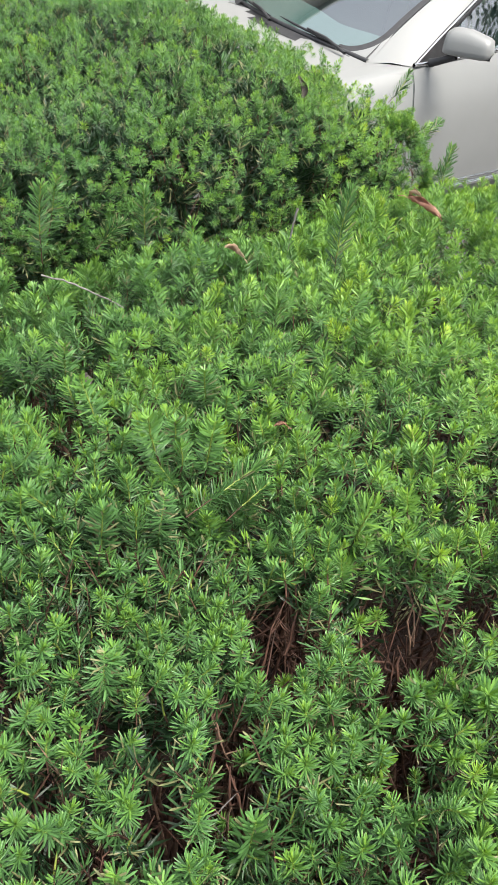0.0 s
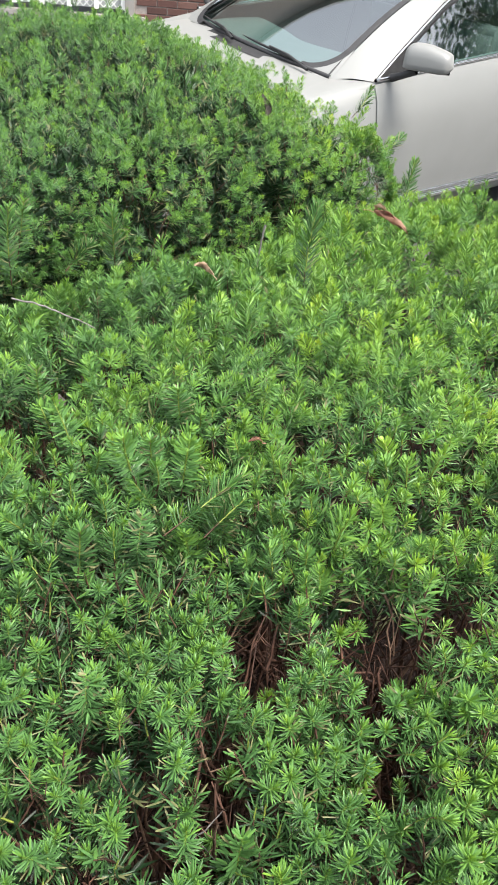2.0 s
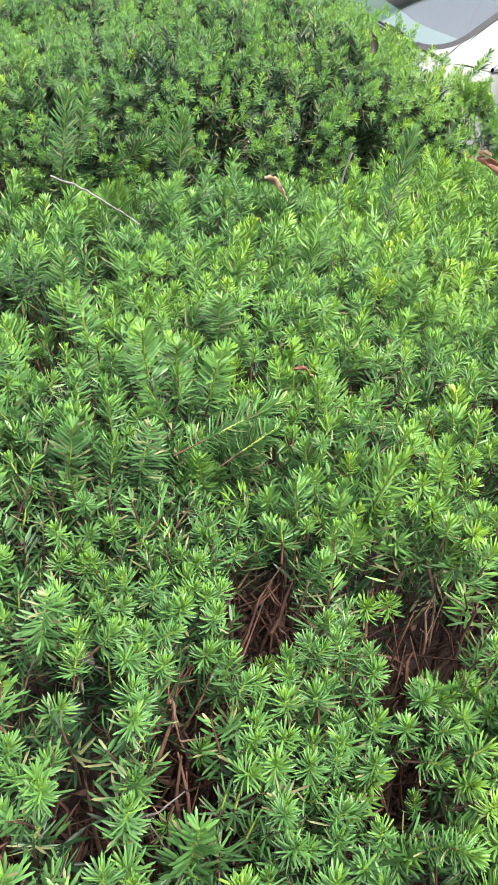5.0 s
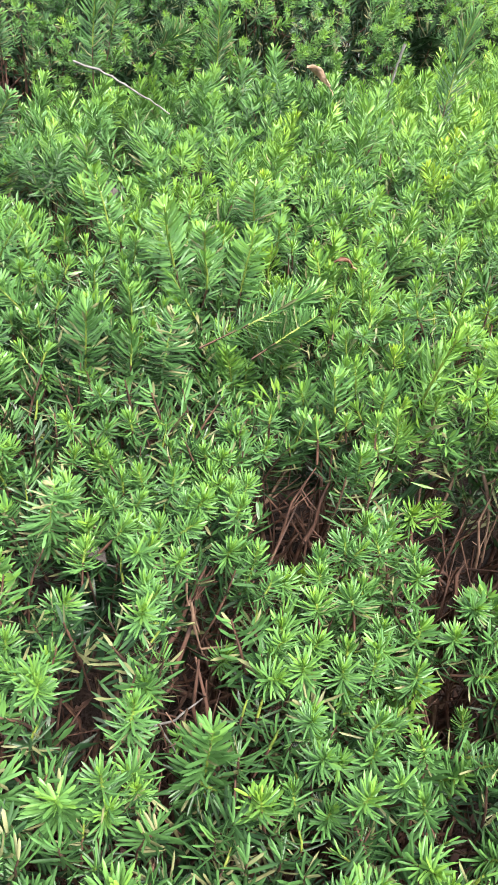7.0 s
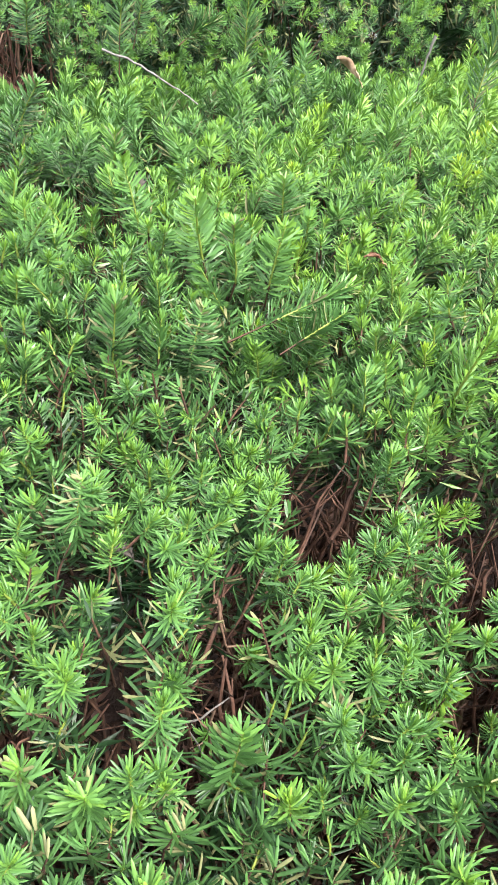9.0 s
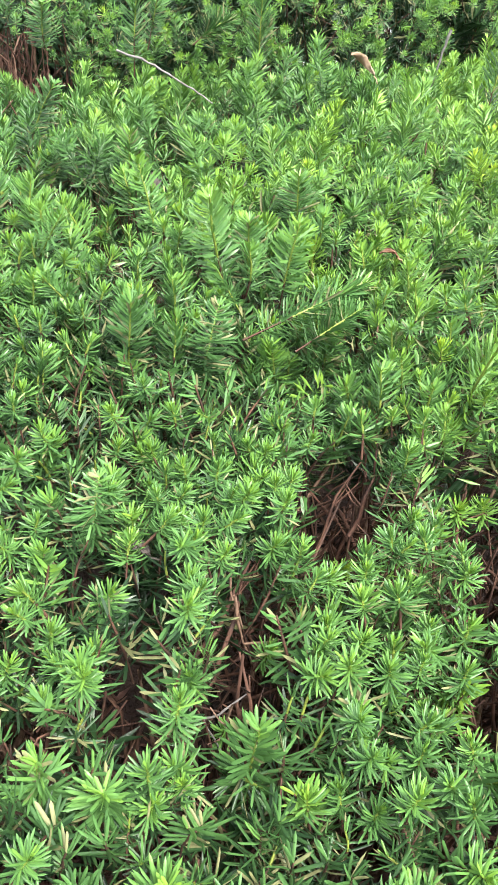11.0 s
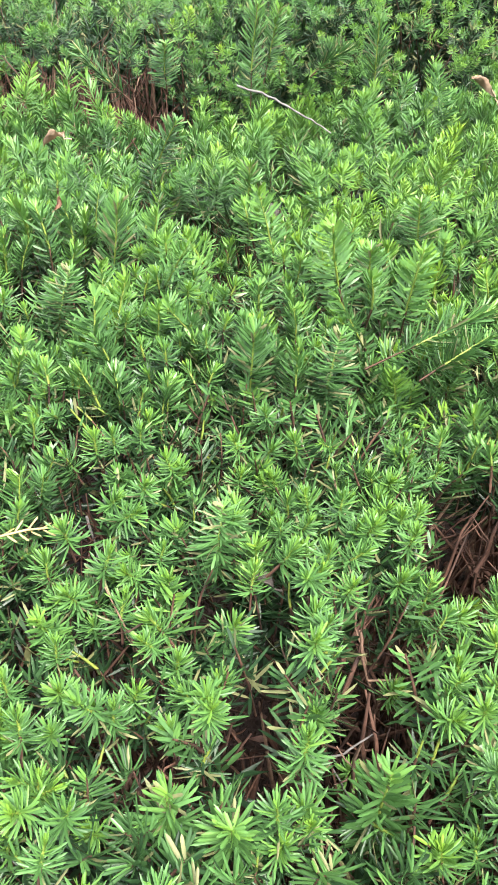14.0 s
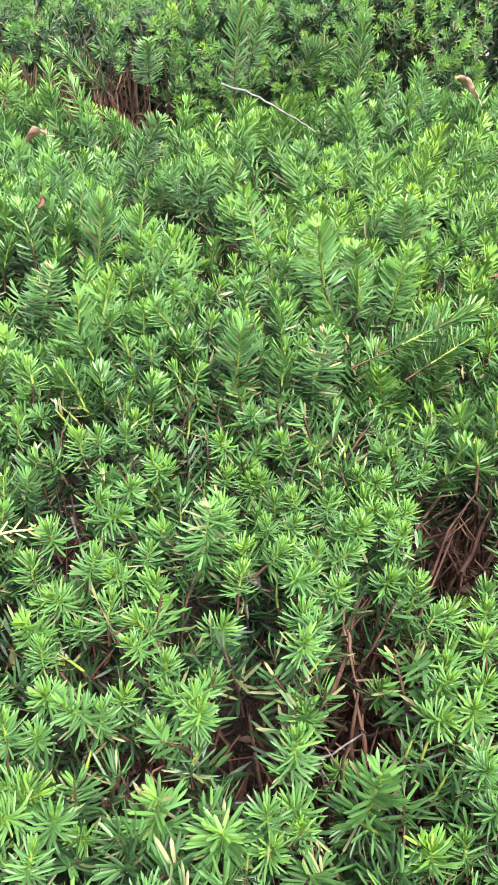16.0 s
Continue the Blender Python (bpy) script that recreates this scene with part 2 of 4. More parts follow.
def shoot_chunk(rng, length, count, size, fine, fresh=0.0, ranked=0.0, skirt=0, turn=None):
    """A yew shoot that grows up z: a stem with needles all round (ranked: in two rows, to both sides of turn), old at the foot,
    new and short at the tip. skirt: how many long old needles splay out at its foot."""
    bend = rng.normal(0, 0.14, 2)
    chunks = []

    def at(s):
        return np.array([bend[0] * s * s * length, bend[1] * s * s * length, s * length])

    turn = rng.uniform(0, 6.28) if turn is None else turn
    face = np.array([math.sin(turn), -math.cos(turn), 0.0])
    for k in range(count + skirt):
        if k < skirt:
            s, ang = rng.uniform(-0.1, 0.12), rng.uniform(0, 6.28)
            lean, ln, age = radians(rng.uniform(75, 108)), size * rng.uniform(1.0, 1.3), 0.2 + fresh * 0.3 + rng.normal(0, 0.06)
        else:
            j = k - skirt
            s = ((j + 0.5) / count) ** 0.85
            ang = turn + j * 2.39996 + rng.normal(0, 0.15)
            if ranked:
                ang = turn + np.pi * (j % 2) + rng.normal(0, 1.1 * (1.3 - ranked))
            lean = radians((92 - 72 * s**1.6 if skirt else 77 - 34 * s**1.5) + rng.normal(0, 7))
            ln = size * (0.85 + 0.25 * np.sin(min(s, 0.8) * 3.3)) * (1 - 0.5 * max(0, s - 0.8) / 0.2) * rng.uniform(0.85, 1.12)
            age = 0.2 + 0.18 * s + fresh + rng.normal(0, 0.05) + (0.2 if skirt else 0.13) * max(0.0, (s - 0.8) / 0.2)
        out = np.array([np.cos(ang), np.sin(ang), 0])
        axis = out * np.sin(lean) + np.array([0, 0, np.cos(lean)])
        side = np.cross(axis, np.array([0, 0, 1.0]) + ranked * face + 0.3 * rng.normal(0, 1, 3))
        side /= np.linalg.norm(side)
        dry = 3 if rng.uniform() < (0.1 if k < skirt else 0.12 if fresh < -0.07 else 0.0) else 0
        wide = (0.0006 + 0.064 * size) * (1.35, 1.05, 1.0)[fine] * rng.uniform(0.88, 1.12)
        v, f, mats, ages = needle_chunk(rng, at(s), axis, side, ln, wide, rng.normal(0.24, 0.07), age, fine)
        chunks.append((v, f, mats + dry, ages))
    if fine:
        chunks.append(tube_chunk([at(s) for s in (0.3, 0.65, 1)], [0.0011, 0.001, 0.0006], 2 if fresh < -0.1 else 1, 4))
        chunks.append(tube_chunk([(0, 0, -0.015), at(0.3)], [0.0011, 0.0011], 2, 3))
    elif not skirt and not ranked:
        chunks.append(tube_chunk([at(0.35), at(1)], [0.0011, 0.0007], 1, 3))
    return merge(chunks)


def frames_for(normals, spin):
    """Turns that carry z to each normal, with a spin about it."""
    z = normals / np.linalg.norm(normals, axis=1, keepdims=True)
    x = np.cross(np.array([0.0, 1.0, 0.02]), z)
    x /= np.linalg.norm(x, axis=1, keepdims=True)
    y = np.cross(z, x)
    c, s = np.cos(spin)[:, None], np.sin(spin)[:, None]
    return np.stack([c * x + s * y, c * y - s * x, z], 2)


def scatter(chunk, pos, turns, scale, tone):
    """Copies of a chunk, joined."""
    v, t, m, g = chunk
    n = len(pos)
    allv = (np.einsum("nij,vj->nvi", turns, v) * scale[:, None, None] + pos[:, None]).reshape(-1, 3)
    allt = (t[None] + (np.arange(n) * len(v))[:, None, None]).reshape(-1, 3)
    return allv, allt, np.tile(m, n), (g[None] + tone[:, None]).ravel()


# ---- the ground: a raised bed along the drive, asphalt beyond ----
HEDGE_TURN = radians(30)
PX, QX = np.array([np.cos(HEDGE_TURN), np.sin(HEDGE_TURN)]), np.array([-np.sin(HEDGE_TURN), np.cos(HEDGE_TURN)])


def plan(p, q):
    """From along and across the hedge to x, y."""
    return np.asarray(p)[..., None] * PX + np.asarray(q)[..., None] * QX


BED, DRIVE = 0.72, -0.05


def drive_height(q):
    """The drive falls gently towards the bed."""
    return DRIVE + 0.042 * (min(max(q, 1.3), 12.0) - 3.25)


def bed_height(p, q):
    """The bed stands over the drive, with a short bank along its edge."""
    def ease(v):
        v = min(max(v, 0), 1)
        return v * v * (3 - 2 * v)
    near = ease((1.36 - q) / 0.16)
    far = ease((3.16 - q) / 0.16) * ease((1.52 - p) / 0.16)
    low = drive_height(q)
    return low + (BED - low) * max(near, far)


def build_ground():
    bm = bmesh.new()
    fine = [round(-2 + 0.1 * k, 2) for k in range(61)]
    qs = [-400, -60, -12, -5, -3] + fine + [5, 8, 14, 60, 400]
    ps = [-400, -60, -12, -5, -3] + fine + [5, 8, 14, 60, 400]
    grid = [[bm.verts.new((*plan(p, q), bed_height(p, q) + (0.012 * noise.noise((p * 4, q * 4, 0)) if bed_height(p, q) > 0.3 else 0))) for p in ps] for q in qs]
    for a in range(len(qs) - 1):
        for b in range(len(ps) - 1):
            f = bm.faces.new((grid[a][b], grid[a][b + 1], grid[a + 1][b + 1], grid[a + 1][b]))
            f.material_index = 1 if bed_height((ps[b] + ps[b + 1]) / 2, (qs[a] + qs[a + 1]) / 2) < 0.3 else 0
    ob = link_mesh("ground", bm, [SOIL, ASPHALT], None, "", True)
    tagged(ob, "brown soil bed with leaf litter and grey asphalt drive", "ground", kind="structure")


build_ground()

# ---- the hedges ----
# bare spots in the near hedge: x, y, half width, half depth
HOLES = [(0.084, 0.495, 0.028, 0.05), (0.215, 0.51, 0.05, 0.056), (0.04, 0.376, 0.02, 0.036), (0.047, 0.315, 0.026, 0.022), (0.31, 0.545, 0.032, 0.026), (0.207, 0.365, 0.016, 0.019),
         (0.162, 0.81, 0.019, 0.03), (-0.18, 0.905, 0.021, 0.042), (-0.078, 0.366, 0.014, 0.014), (-0.126, 0.325, 0.014, 0.022), (-0.06, 0.262, 0.019, 0.019), (-0.188, 0.426, 0.016, 0.019),
         (0.2, 0.292, 0.016, 0.01), (0.171, 0.54, 0.018, 0.026), (0.202, 0.45, 0.013, 0.024), (-0.66, 1.26, 0.17, 0.18)]


def holed(xy, pad=0.0):
    """Whether a point lies in a bare spot, with a margin round it."""
    inside = np.zeros(len(xy), bool)
    for x, y, a, b in HOLES:
        inside |= ((xy[:, 0] - x) / (a + pad)) ** 2 + ((xy[:, 1] - y) / (b + pad)) ** 2 < 1
    return inside


def top_height(xy, base):
    """Height of the clipped top, with its soft waves."""
    x, y = xy[:, 0], xy[:, 1]
    w = 0.016 * np.sin(9 * x + 1.3) * np.sin(7 * y + 0.4) + 0.01 * np.sin(21 * x - 13 * y) + 0.007 * np.sin(33 * y + 17 * x + 2)
    p, q = x * PX[0] + y * PX[1], x * QX[0] + y * QX[1]
    mound = 0.1 * np.exp(-(((p - 1.0) / 0.38) ** 2) - ((q - 2.1) / 0.75) ** 2) * (q > 1.3)
    fall = np.clip((0.8 - y) / 0.55, 0, 1)
    return base + w + mound - 0.058 * fall * fall * (3 - 2 * fall)


def hedge_samples(rng, p0, p1, q0, q1, base, step, low, loose=1.0):
    """Points and normals over the top, the rounded shoulders and the sides of a clipped hedge; loose: how much wider apart they stand low on the sides."""
    r = 0.11 if q0 < 1 else 0.15
    pos, nor = [], []
    ps, qs = np.meshgrid(np.arange(p0 + r, p1 - r, step), np.arange(q0 + r, q1 - r, step))
    pq = np.stack([ps.ravel(), qs.ravel()], 1) + rng.uniform(-0.45, 0.45, (ps.size, 2)) * step
    xy = plan(pq[:, 0], pq[:, 1])
    pos.append(np.c_[xy, top_height(xy, base)])
    nor.append(np.tile([0, 0, 1.0], (len(xy), 1)))
    arc = r * np.pi / 2
    for a, b, out in (((p0, q0), (p1, q0), (0, -1)), ((p1, q0), (p1, q1), (1, 0)), ((p1, q1), (p0, q1), (0, 1)), ((p0, q1), (p0, q0), (-1, 0))):
        a, b, out = np.array(a), np.array(b), np.array(out)
        run = np.linalg.norm(b - a)
        us, ds = np.meshgrid(np.arange(0, run, step * 0.85), np.arange(0, arc + base - low, step * 0.85))
        if out[1] >= 0 or q0 < 1:
            some = (ds < 1.2 * r) | (rng.uniform(0, 1, ds.shape) < 1 / loose**2)
            us, ds = us[some], ds[some]
        us = us.ravel() + rng.uniform(-0.45, 0.45, us.size) * step
        ds = ds.ravel() + rng.uniform(-0.45, 0.45, ds.size) * step
        us = np.clip(us, r * 0.4, run - r * 0.4)
        th = np.clip(ds / r, 0, np.pi / 2)
        inset = -r * (1 - np.sin(th))
        drop = r * (1 - np.cos(th)) + np.maximum(ds - arc, 0)
        pq = a + np.outer(us, (b - a) / run) + np.outer(inset, out)
        pq += np.outer(0.03 * np.sin(5 * us + 3 * drop) + 0.02 * np.sin(13 * us), out)
        xy = plan(pq[:, 0], pq[:, 1])
        pos.append(np.c_[xy, top_height(xy, base) - drop])
        o2 = out[0] * PX + out[1] * QX
        nor.append(np.c_[np.outer(np.sin(th), o2), np.cos(th)])
    return np.concatenate(pos), np.concatenate(nor)


def one_shoot(rng, kind, fine):
    few = (0.6, 0.9, 1.0)[fine]
    if kind == "tuft":
        return shoot_chunk(rng, rng.uniform(0.01, 0.022), int(few * rng.integers(46, 60)), rng.uniform(0.0115, 0.0145), fine, 0.04, 0, int(12 * few))
    if kind == "mature":
        return shoot_chunk(rng, rng.uniform(0.015, 0.03), 16, 0.016, fine, -0.08, 0, 12)
    if kind == "leader":
        return shoot_chunk(rng, rng.uniform(0.08, 0.105), int(few * rng.integers(118, 138)), rng.uniform(0.02, 0.023), fine, 0.0, 0.6)
    if kind == "upright":
        return shoot_chunk(rng, rng.uniform(0.04, 0.062), int(few * rng.integers(90, 110)), rng.uniform(0.0175, 0.0205), fine, -0.02, 0.35)
    return shoot_chunk(rng, rng.uniform(0.045, 0.065), int(rng.integers(30, 38)), 0.021, fine, -0.12, 0.6)


def variants(rng, n, kind, fine):
    return [one_shoot(rng, kind, fine) for _ in range(n)]


def shoots_over(rng, pos, nor, tilt, long_share, fine, depth, tone_sd=0.05, tone=0.0, kinds=("tuft", "upright", "leader"), grow=1.0, coarse=1.25):
    """Joined shoots at the given points."""
    n = len(pos)
    scale = rng.uniform(0.8, 1.15, n) * (1.0 if fine else coarse) * grow
    pick = np.where(rng.uniform(0, 1, n) < long_share, 1, 0)
    if len(kinds) > 2:
        pick[rng.uniform(0, 1, n) < 0.16 * long_share] = 2
    ax = nor + 0.75 * np.array([0, 0, 1.0]) + rng.normal(0, 1, (n, 3)) * np.where(pick > 0, 0.6 * tilt, tilt)[:, None]
    turns = frames_for(ax, rng.uniform(0, 6.28, n))
    out = []
    for k, kind in enumerate(kinds):
        v = variants(rng, 14, kind, fine)
        which = rng.integers(0, 14, n)
        for j, chunk in enumerate(v):
            sel = (pick == k) & (which == j)
            if sel.any():
                z = turns[sel][:, :, 2]
                ln = chunk[0][:, 2].max() * scale[sel]
                foot = pos[sel] - z * (ln * (0.5 if kind == "leader" else 0.72) + depth)[:, None]
                out.append(scatter(chunk, foot, turns[sel], scale[sel], rng.normal(tone, tone_sd, sel.sum()) + region_tone(pos[sel]) + 0.28 * (rng.uniform(0, 1, sel.sum()) < 0.045)))
    return out


def twigs_under(rng, pos, nor, reach, share, thick=1.0):
    """Thin brown stems that carry the shoots, bending down and inwards."""
    out = []
    for p, n in zip(pos, nor):
        if rng.uniform() > share:
            continue
        a = p - n * 0.03
        d = -n * 0.4 + np.array([0, 0, -1.0]) + rng.normal(0, 0.4, 3)
        b = a + d * reach * 0.45
        c = b + (np.array([0, 0, -1.0]) + rng.normal(0, 0.4, 3)) * reach * 0.55
        out.append(tube_chunk([a, b, c], np.array([0.0009, 0.0011, 0.0014]) * thick, 2, 3))
    return out


def region_tone(pos):
    """Needle tone by place: small patches, yellower towards +x and +y, darker round one near-left spot."""
    x, y = pos[:, 0], pos[:, 1]
    return 0.05 * np.sin(11 * x + 2) * np.sin(9 * y) + 0.04 * np.sin(23 * x - 17 * y) + 0.07 * np.clip((x - 0.06) / 0.3, -1, 1) + 0.045 * np.clip((y - 0.55) / 0.35, -1, 1) - 0.09 * np.exp(-(((x + 0.14) / 0.16) ** 2) - ((y - 0.3) / 0.2) ** 2)


def reach(pos):
    """Distance in plan from the open corner of the near hedge."""
    return np.hypot(pos[:, 0] - 0.03, pos[:, 1] - 0.05)


def place_shoots(rng, hedge, pos, nor, share):
    """Single shoots, each an object of its own, that share a few meshes."""
    meshes = {k: [chunk_mesh("shoot", one_shoot(rng, k, 2), [NEEDLE, GREEN_STEM, TWIG, FADED]) for _ in range(14)] for k in ("tuft", "upright")}
    inverse = Matrix.Translation(-Vector(hedge.location))
    for p, n, s in zip(pos, nor, share):
        kind = "upright" if rng.uniform() < s else "tuft"
        me = meshes[kind][int(rng.integers(0, 14))]
        ax = Vector(n + 0.75 * np.array([0, 0, 1.0]) + rng.normal(0, 0.42 if kind == "tuft" else 0.2, 3)).normalized()
        k = rng.uniform(0.85, 1.15)
        turn = ax.to_track_quat("Z", "Y").to_matrix().to_4x4() @ Matrix.Rotation(rng.uniform(0, 6.28), 4, "Z")
        ob = new("shoot", me)
        ob.parent, ob.matrix_parent_inverse = hedge, inverse
        ob.matrix_basis = Matrix.Translation(Vector(p) - ax * (0.02 if kind == "tuft" else 0.055) * k) @ turn @ Matrix.Diagonal((k, k, k, 1))


# tall shoots that stand out: x, y, height of the tip, length, lean to x and to y
LEADERS = [(0.046, 0.299, 1.195, 0.131, -0.124, 0.017), (-0.05, 0.247, 1.195, 0.078, 0.009, 0.008), (-0.018, 0.255, 1.19, 0.07, -0.024, -0.005), (-0.112, 0.597, 1.255, 0.114, 0.02, 0.003),
           (-0.046, 0.614, 1.237, 0.07, 0.086, 0.001), (-0.307, 1.224, 1.35, 0.125, -0.008, -0.012), (-0.287, 1.301, 1.33, 0.094, 0.196, 0.026), (-0.141, 1.289, 1.33, 0.121, -0.049, -0.012),
           (-0.278, 0.712, 1.29, 0.129, 0.131, 0.062), (-0.299, 0.624, 1.249, 0.061, 0.123, 0.086), (-0.315, 0.934, 1.29, 0.082, 0.293, 0.118), (-0.199, 0.872, 1.27, 0.091, 0.02, 0.017),
           (-0.016, 0.845, 1.27, 0.074, -0.138, -0.008), (-0.047, 0.743, 1.265, 0.084, -0.109, -0.029), (-0.088, 0.431, 1.198, 0.055, -0.032, -0.002), (-0.396, 1.105, 1.32, 0.056, -0.121, -0.062)]
# long sprays that arch over, and tips that stand up from the far edge
SPRAYS = [(0.073, 0.698, 1.246, 0.108, 2.725, 2.133), (0.069, 0.667, 1.233, 0.057, 1.922, 1.855), (-0.529, 1.123, 1.29, 0.113, -3.173, 1.747), (-0.158, 1.171, 1.33, 0.068, 1.007, 1.763),
          (0.193, 1.242, 1.373, 0.16, -0.03, 0.1), (0.49, 1.716, 1.31, 0.12, 0.15, 0.2)]


FAR_LEADERS = [(0.566, 2.157, 1.25, 0.13, 1.6, 1.86), (0.521, 2.38, 1.29, 0.09, 1.2, 0.8), (0.545, 1.93, 1.2, 0.09, 1.0, 0.2)]


def place_leaders(rng, hedge, tips):
    inverse = Matrix.Translation(-Vector(hedge.location))
    meshes = [chunk_mesh("shoot", shoot_chunk(rng, 0.1, 132, 0.0235, 2, -0.1, 0.55, 0, 0.0), [NEEDLE, GREEN_STEM, TWIG, FADED]) for _ in range(5)]
    for k, (x, y, z, length, lx, ly) in enumerate(tips):
        ax = Vector((lx, ly, 1)).normalized()
        across = (Vector((1, 0, 0)) - ax * ax.x).normalized()
        ob = new("shoot", meshes[k % 5])
        ob.parent, ob.matrix_parent_inverse = hedge, inverse
        ob.matrix_basis = Matrix.Translation(Vector((x, y, z)) - ax * length) @ Matrix((across, ax.cross(across), ax)).transposed().to_4x4() @ Matrix.Diagonal((1, 1, length / 0.1, 1))


def stem_chunks(rng, p0, p1, q0, q1, base, count, spread=0.06):
    stems = []
    for _ in range(count):
        p, q = rng.uniform(p0, p1), rng.uniform(q0, q1)
        a = np.r_[plan(p, q), BED - 0.02]
        low = base - float(top_height(a[None, :2], 0.0)[0] < -0.012) * 0.045
        h = low - BED
        mid = a + np.r_[rng.normal(0, spread, 2), h * rng.uniform(0.3, 0.5)]
        up = mid + np.r_[rng.normal(0, spread, 2), h * rng.uniform(0.25, 0.4)]
        top = up + np.r_[rng.normal(0, spread * 0.6, 2), (low - up[2]) * 0.75]
        r = rng.uniform(0.5, 1.2)
        stems.append(tube_chunk([a, mid, up, top], np.array([0.006, 0.0042, 0.003, 0.0015]) * r, int(rng.uniform() < 0.35), 5))
        for _ in range(3):
            s = rng.uniform(0.2, 0.9)
            f = up * (1 - s) + top * s if rng.uniform() < 0.6 else mid * (1 - s) + up * s
            g = f + np.r_[rng.normal(0, 0.022, 2), rng.uniform(0.02, 0.06)]
            e = g + np.r_[rng.normal(0, 0.02, 2), rng.uniform(0.02, 0.05)]
            stems.append(tube_chunk([f, g, e], np.array([0.002, 0.0014, 0.0008]) * r, 0, 3))
    return stems


def gaps(pos, near, wider):
    """Dark clefts between the clumps of shoots."""
    return np.array([noise.noise(Vector(p) * (19 if near else 12)) for p in pos]) < (-0.36 if near else -0.3) + wider


def hole_twigs(rng):
    """The dead inner twigs that show in the bare spots: fine, brown, knobbly and at all angles."""
    out = []
    for x, y, a, b in HOLES:
        big = 1.0 + 1.5 * (a > 0.1)
        for _ in range(int(min(9000 * a * b, 90)) + 9):
            r, f = rng.uniform(0, 1) ** 0.5 * 1.25, rng.uniform(0, 6.28)
            at = np.array([x + (a + 0.006) * r * np.cos(f), y + (b + 0.006) * r * np.sin(f) + 0.015, rng.uniform(0.95, 1.14)])
            d = np.array([rng.normal(0, 0.35), rng.normal(0, 0.35), 1.0])
            d *= rng.uniform(0.016, 0.038) / np.linalg.norm(d)
            mid = at + d + rng.normal(0, 0.006, 3)
            end = mid + d * 0.8 + rng.normal(0, 0.008, 3)
            w = rng.uniform(0.0007, 0.0017) * big
            m = int(rng.uniform() < (0.35 if a > 0.1 else 0.12))
            out.append(tube_chunk([at - d, at, mid, end], [1.5 * w, 1.3 * w, w, 0.6 * w], m, 4))
            for _ in range(2):
                s = rng.uniform(0, 1)
                k = at * (1 - s) + mid * s
                e = k + d * 0.4 + rng.normal(0, 0.011, 3)
                out.append(tube_chunk([k, (k + e) / 2 + rng.normal(0, 0.002, 3), e], [0.7 * w, 0.6 * w, 0.4 * w], m, 3))
    return out


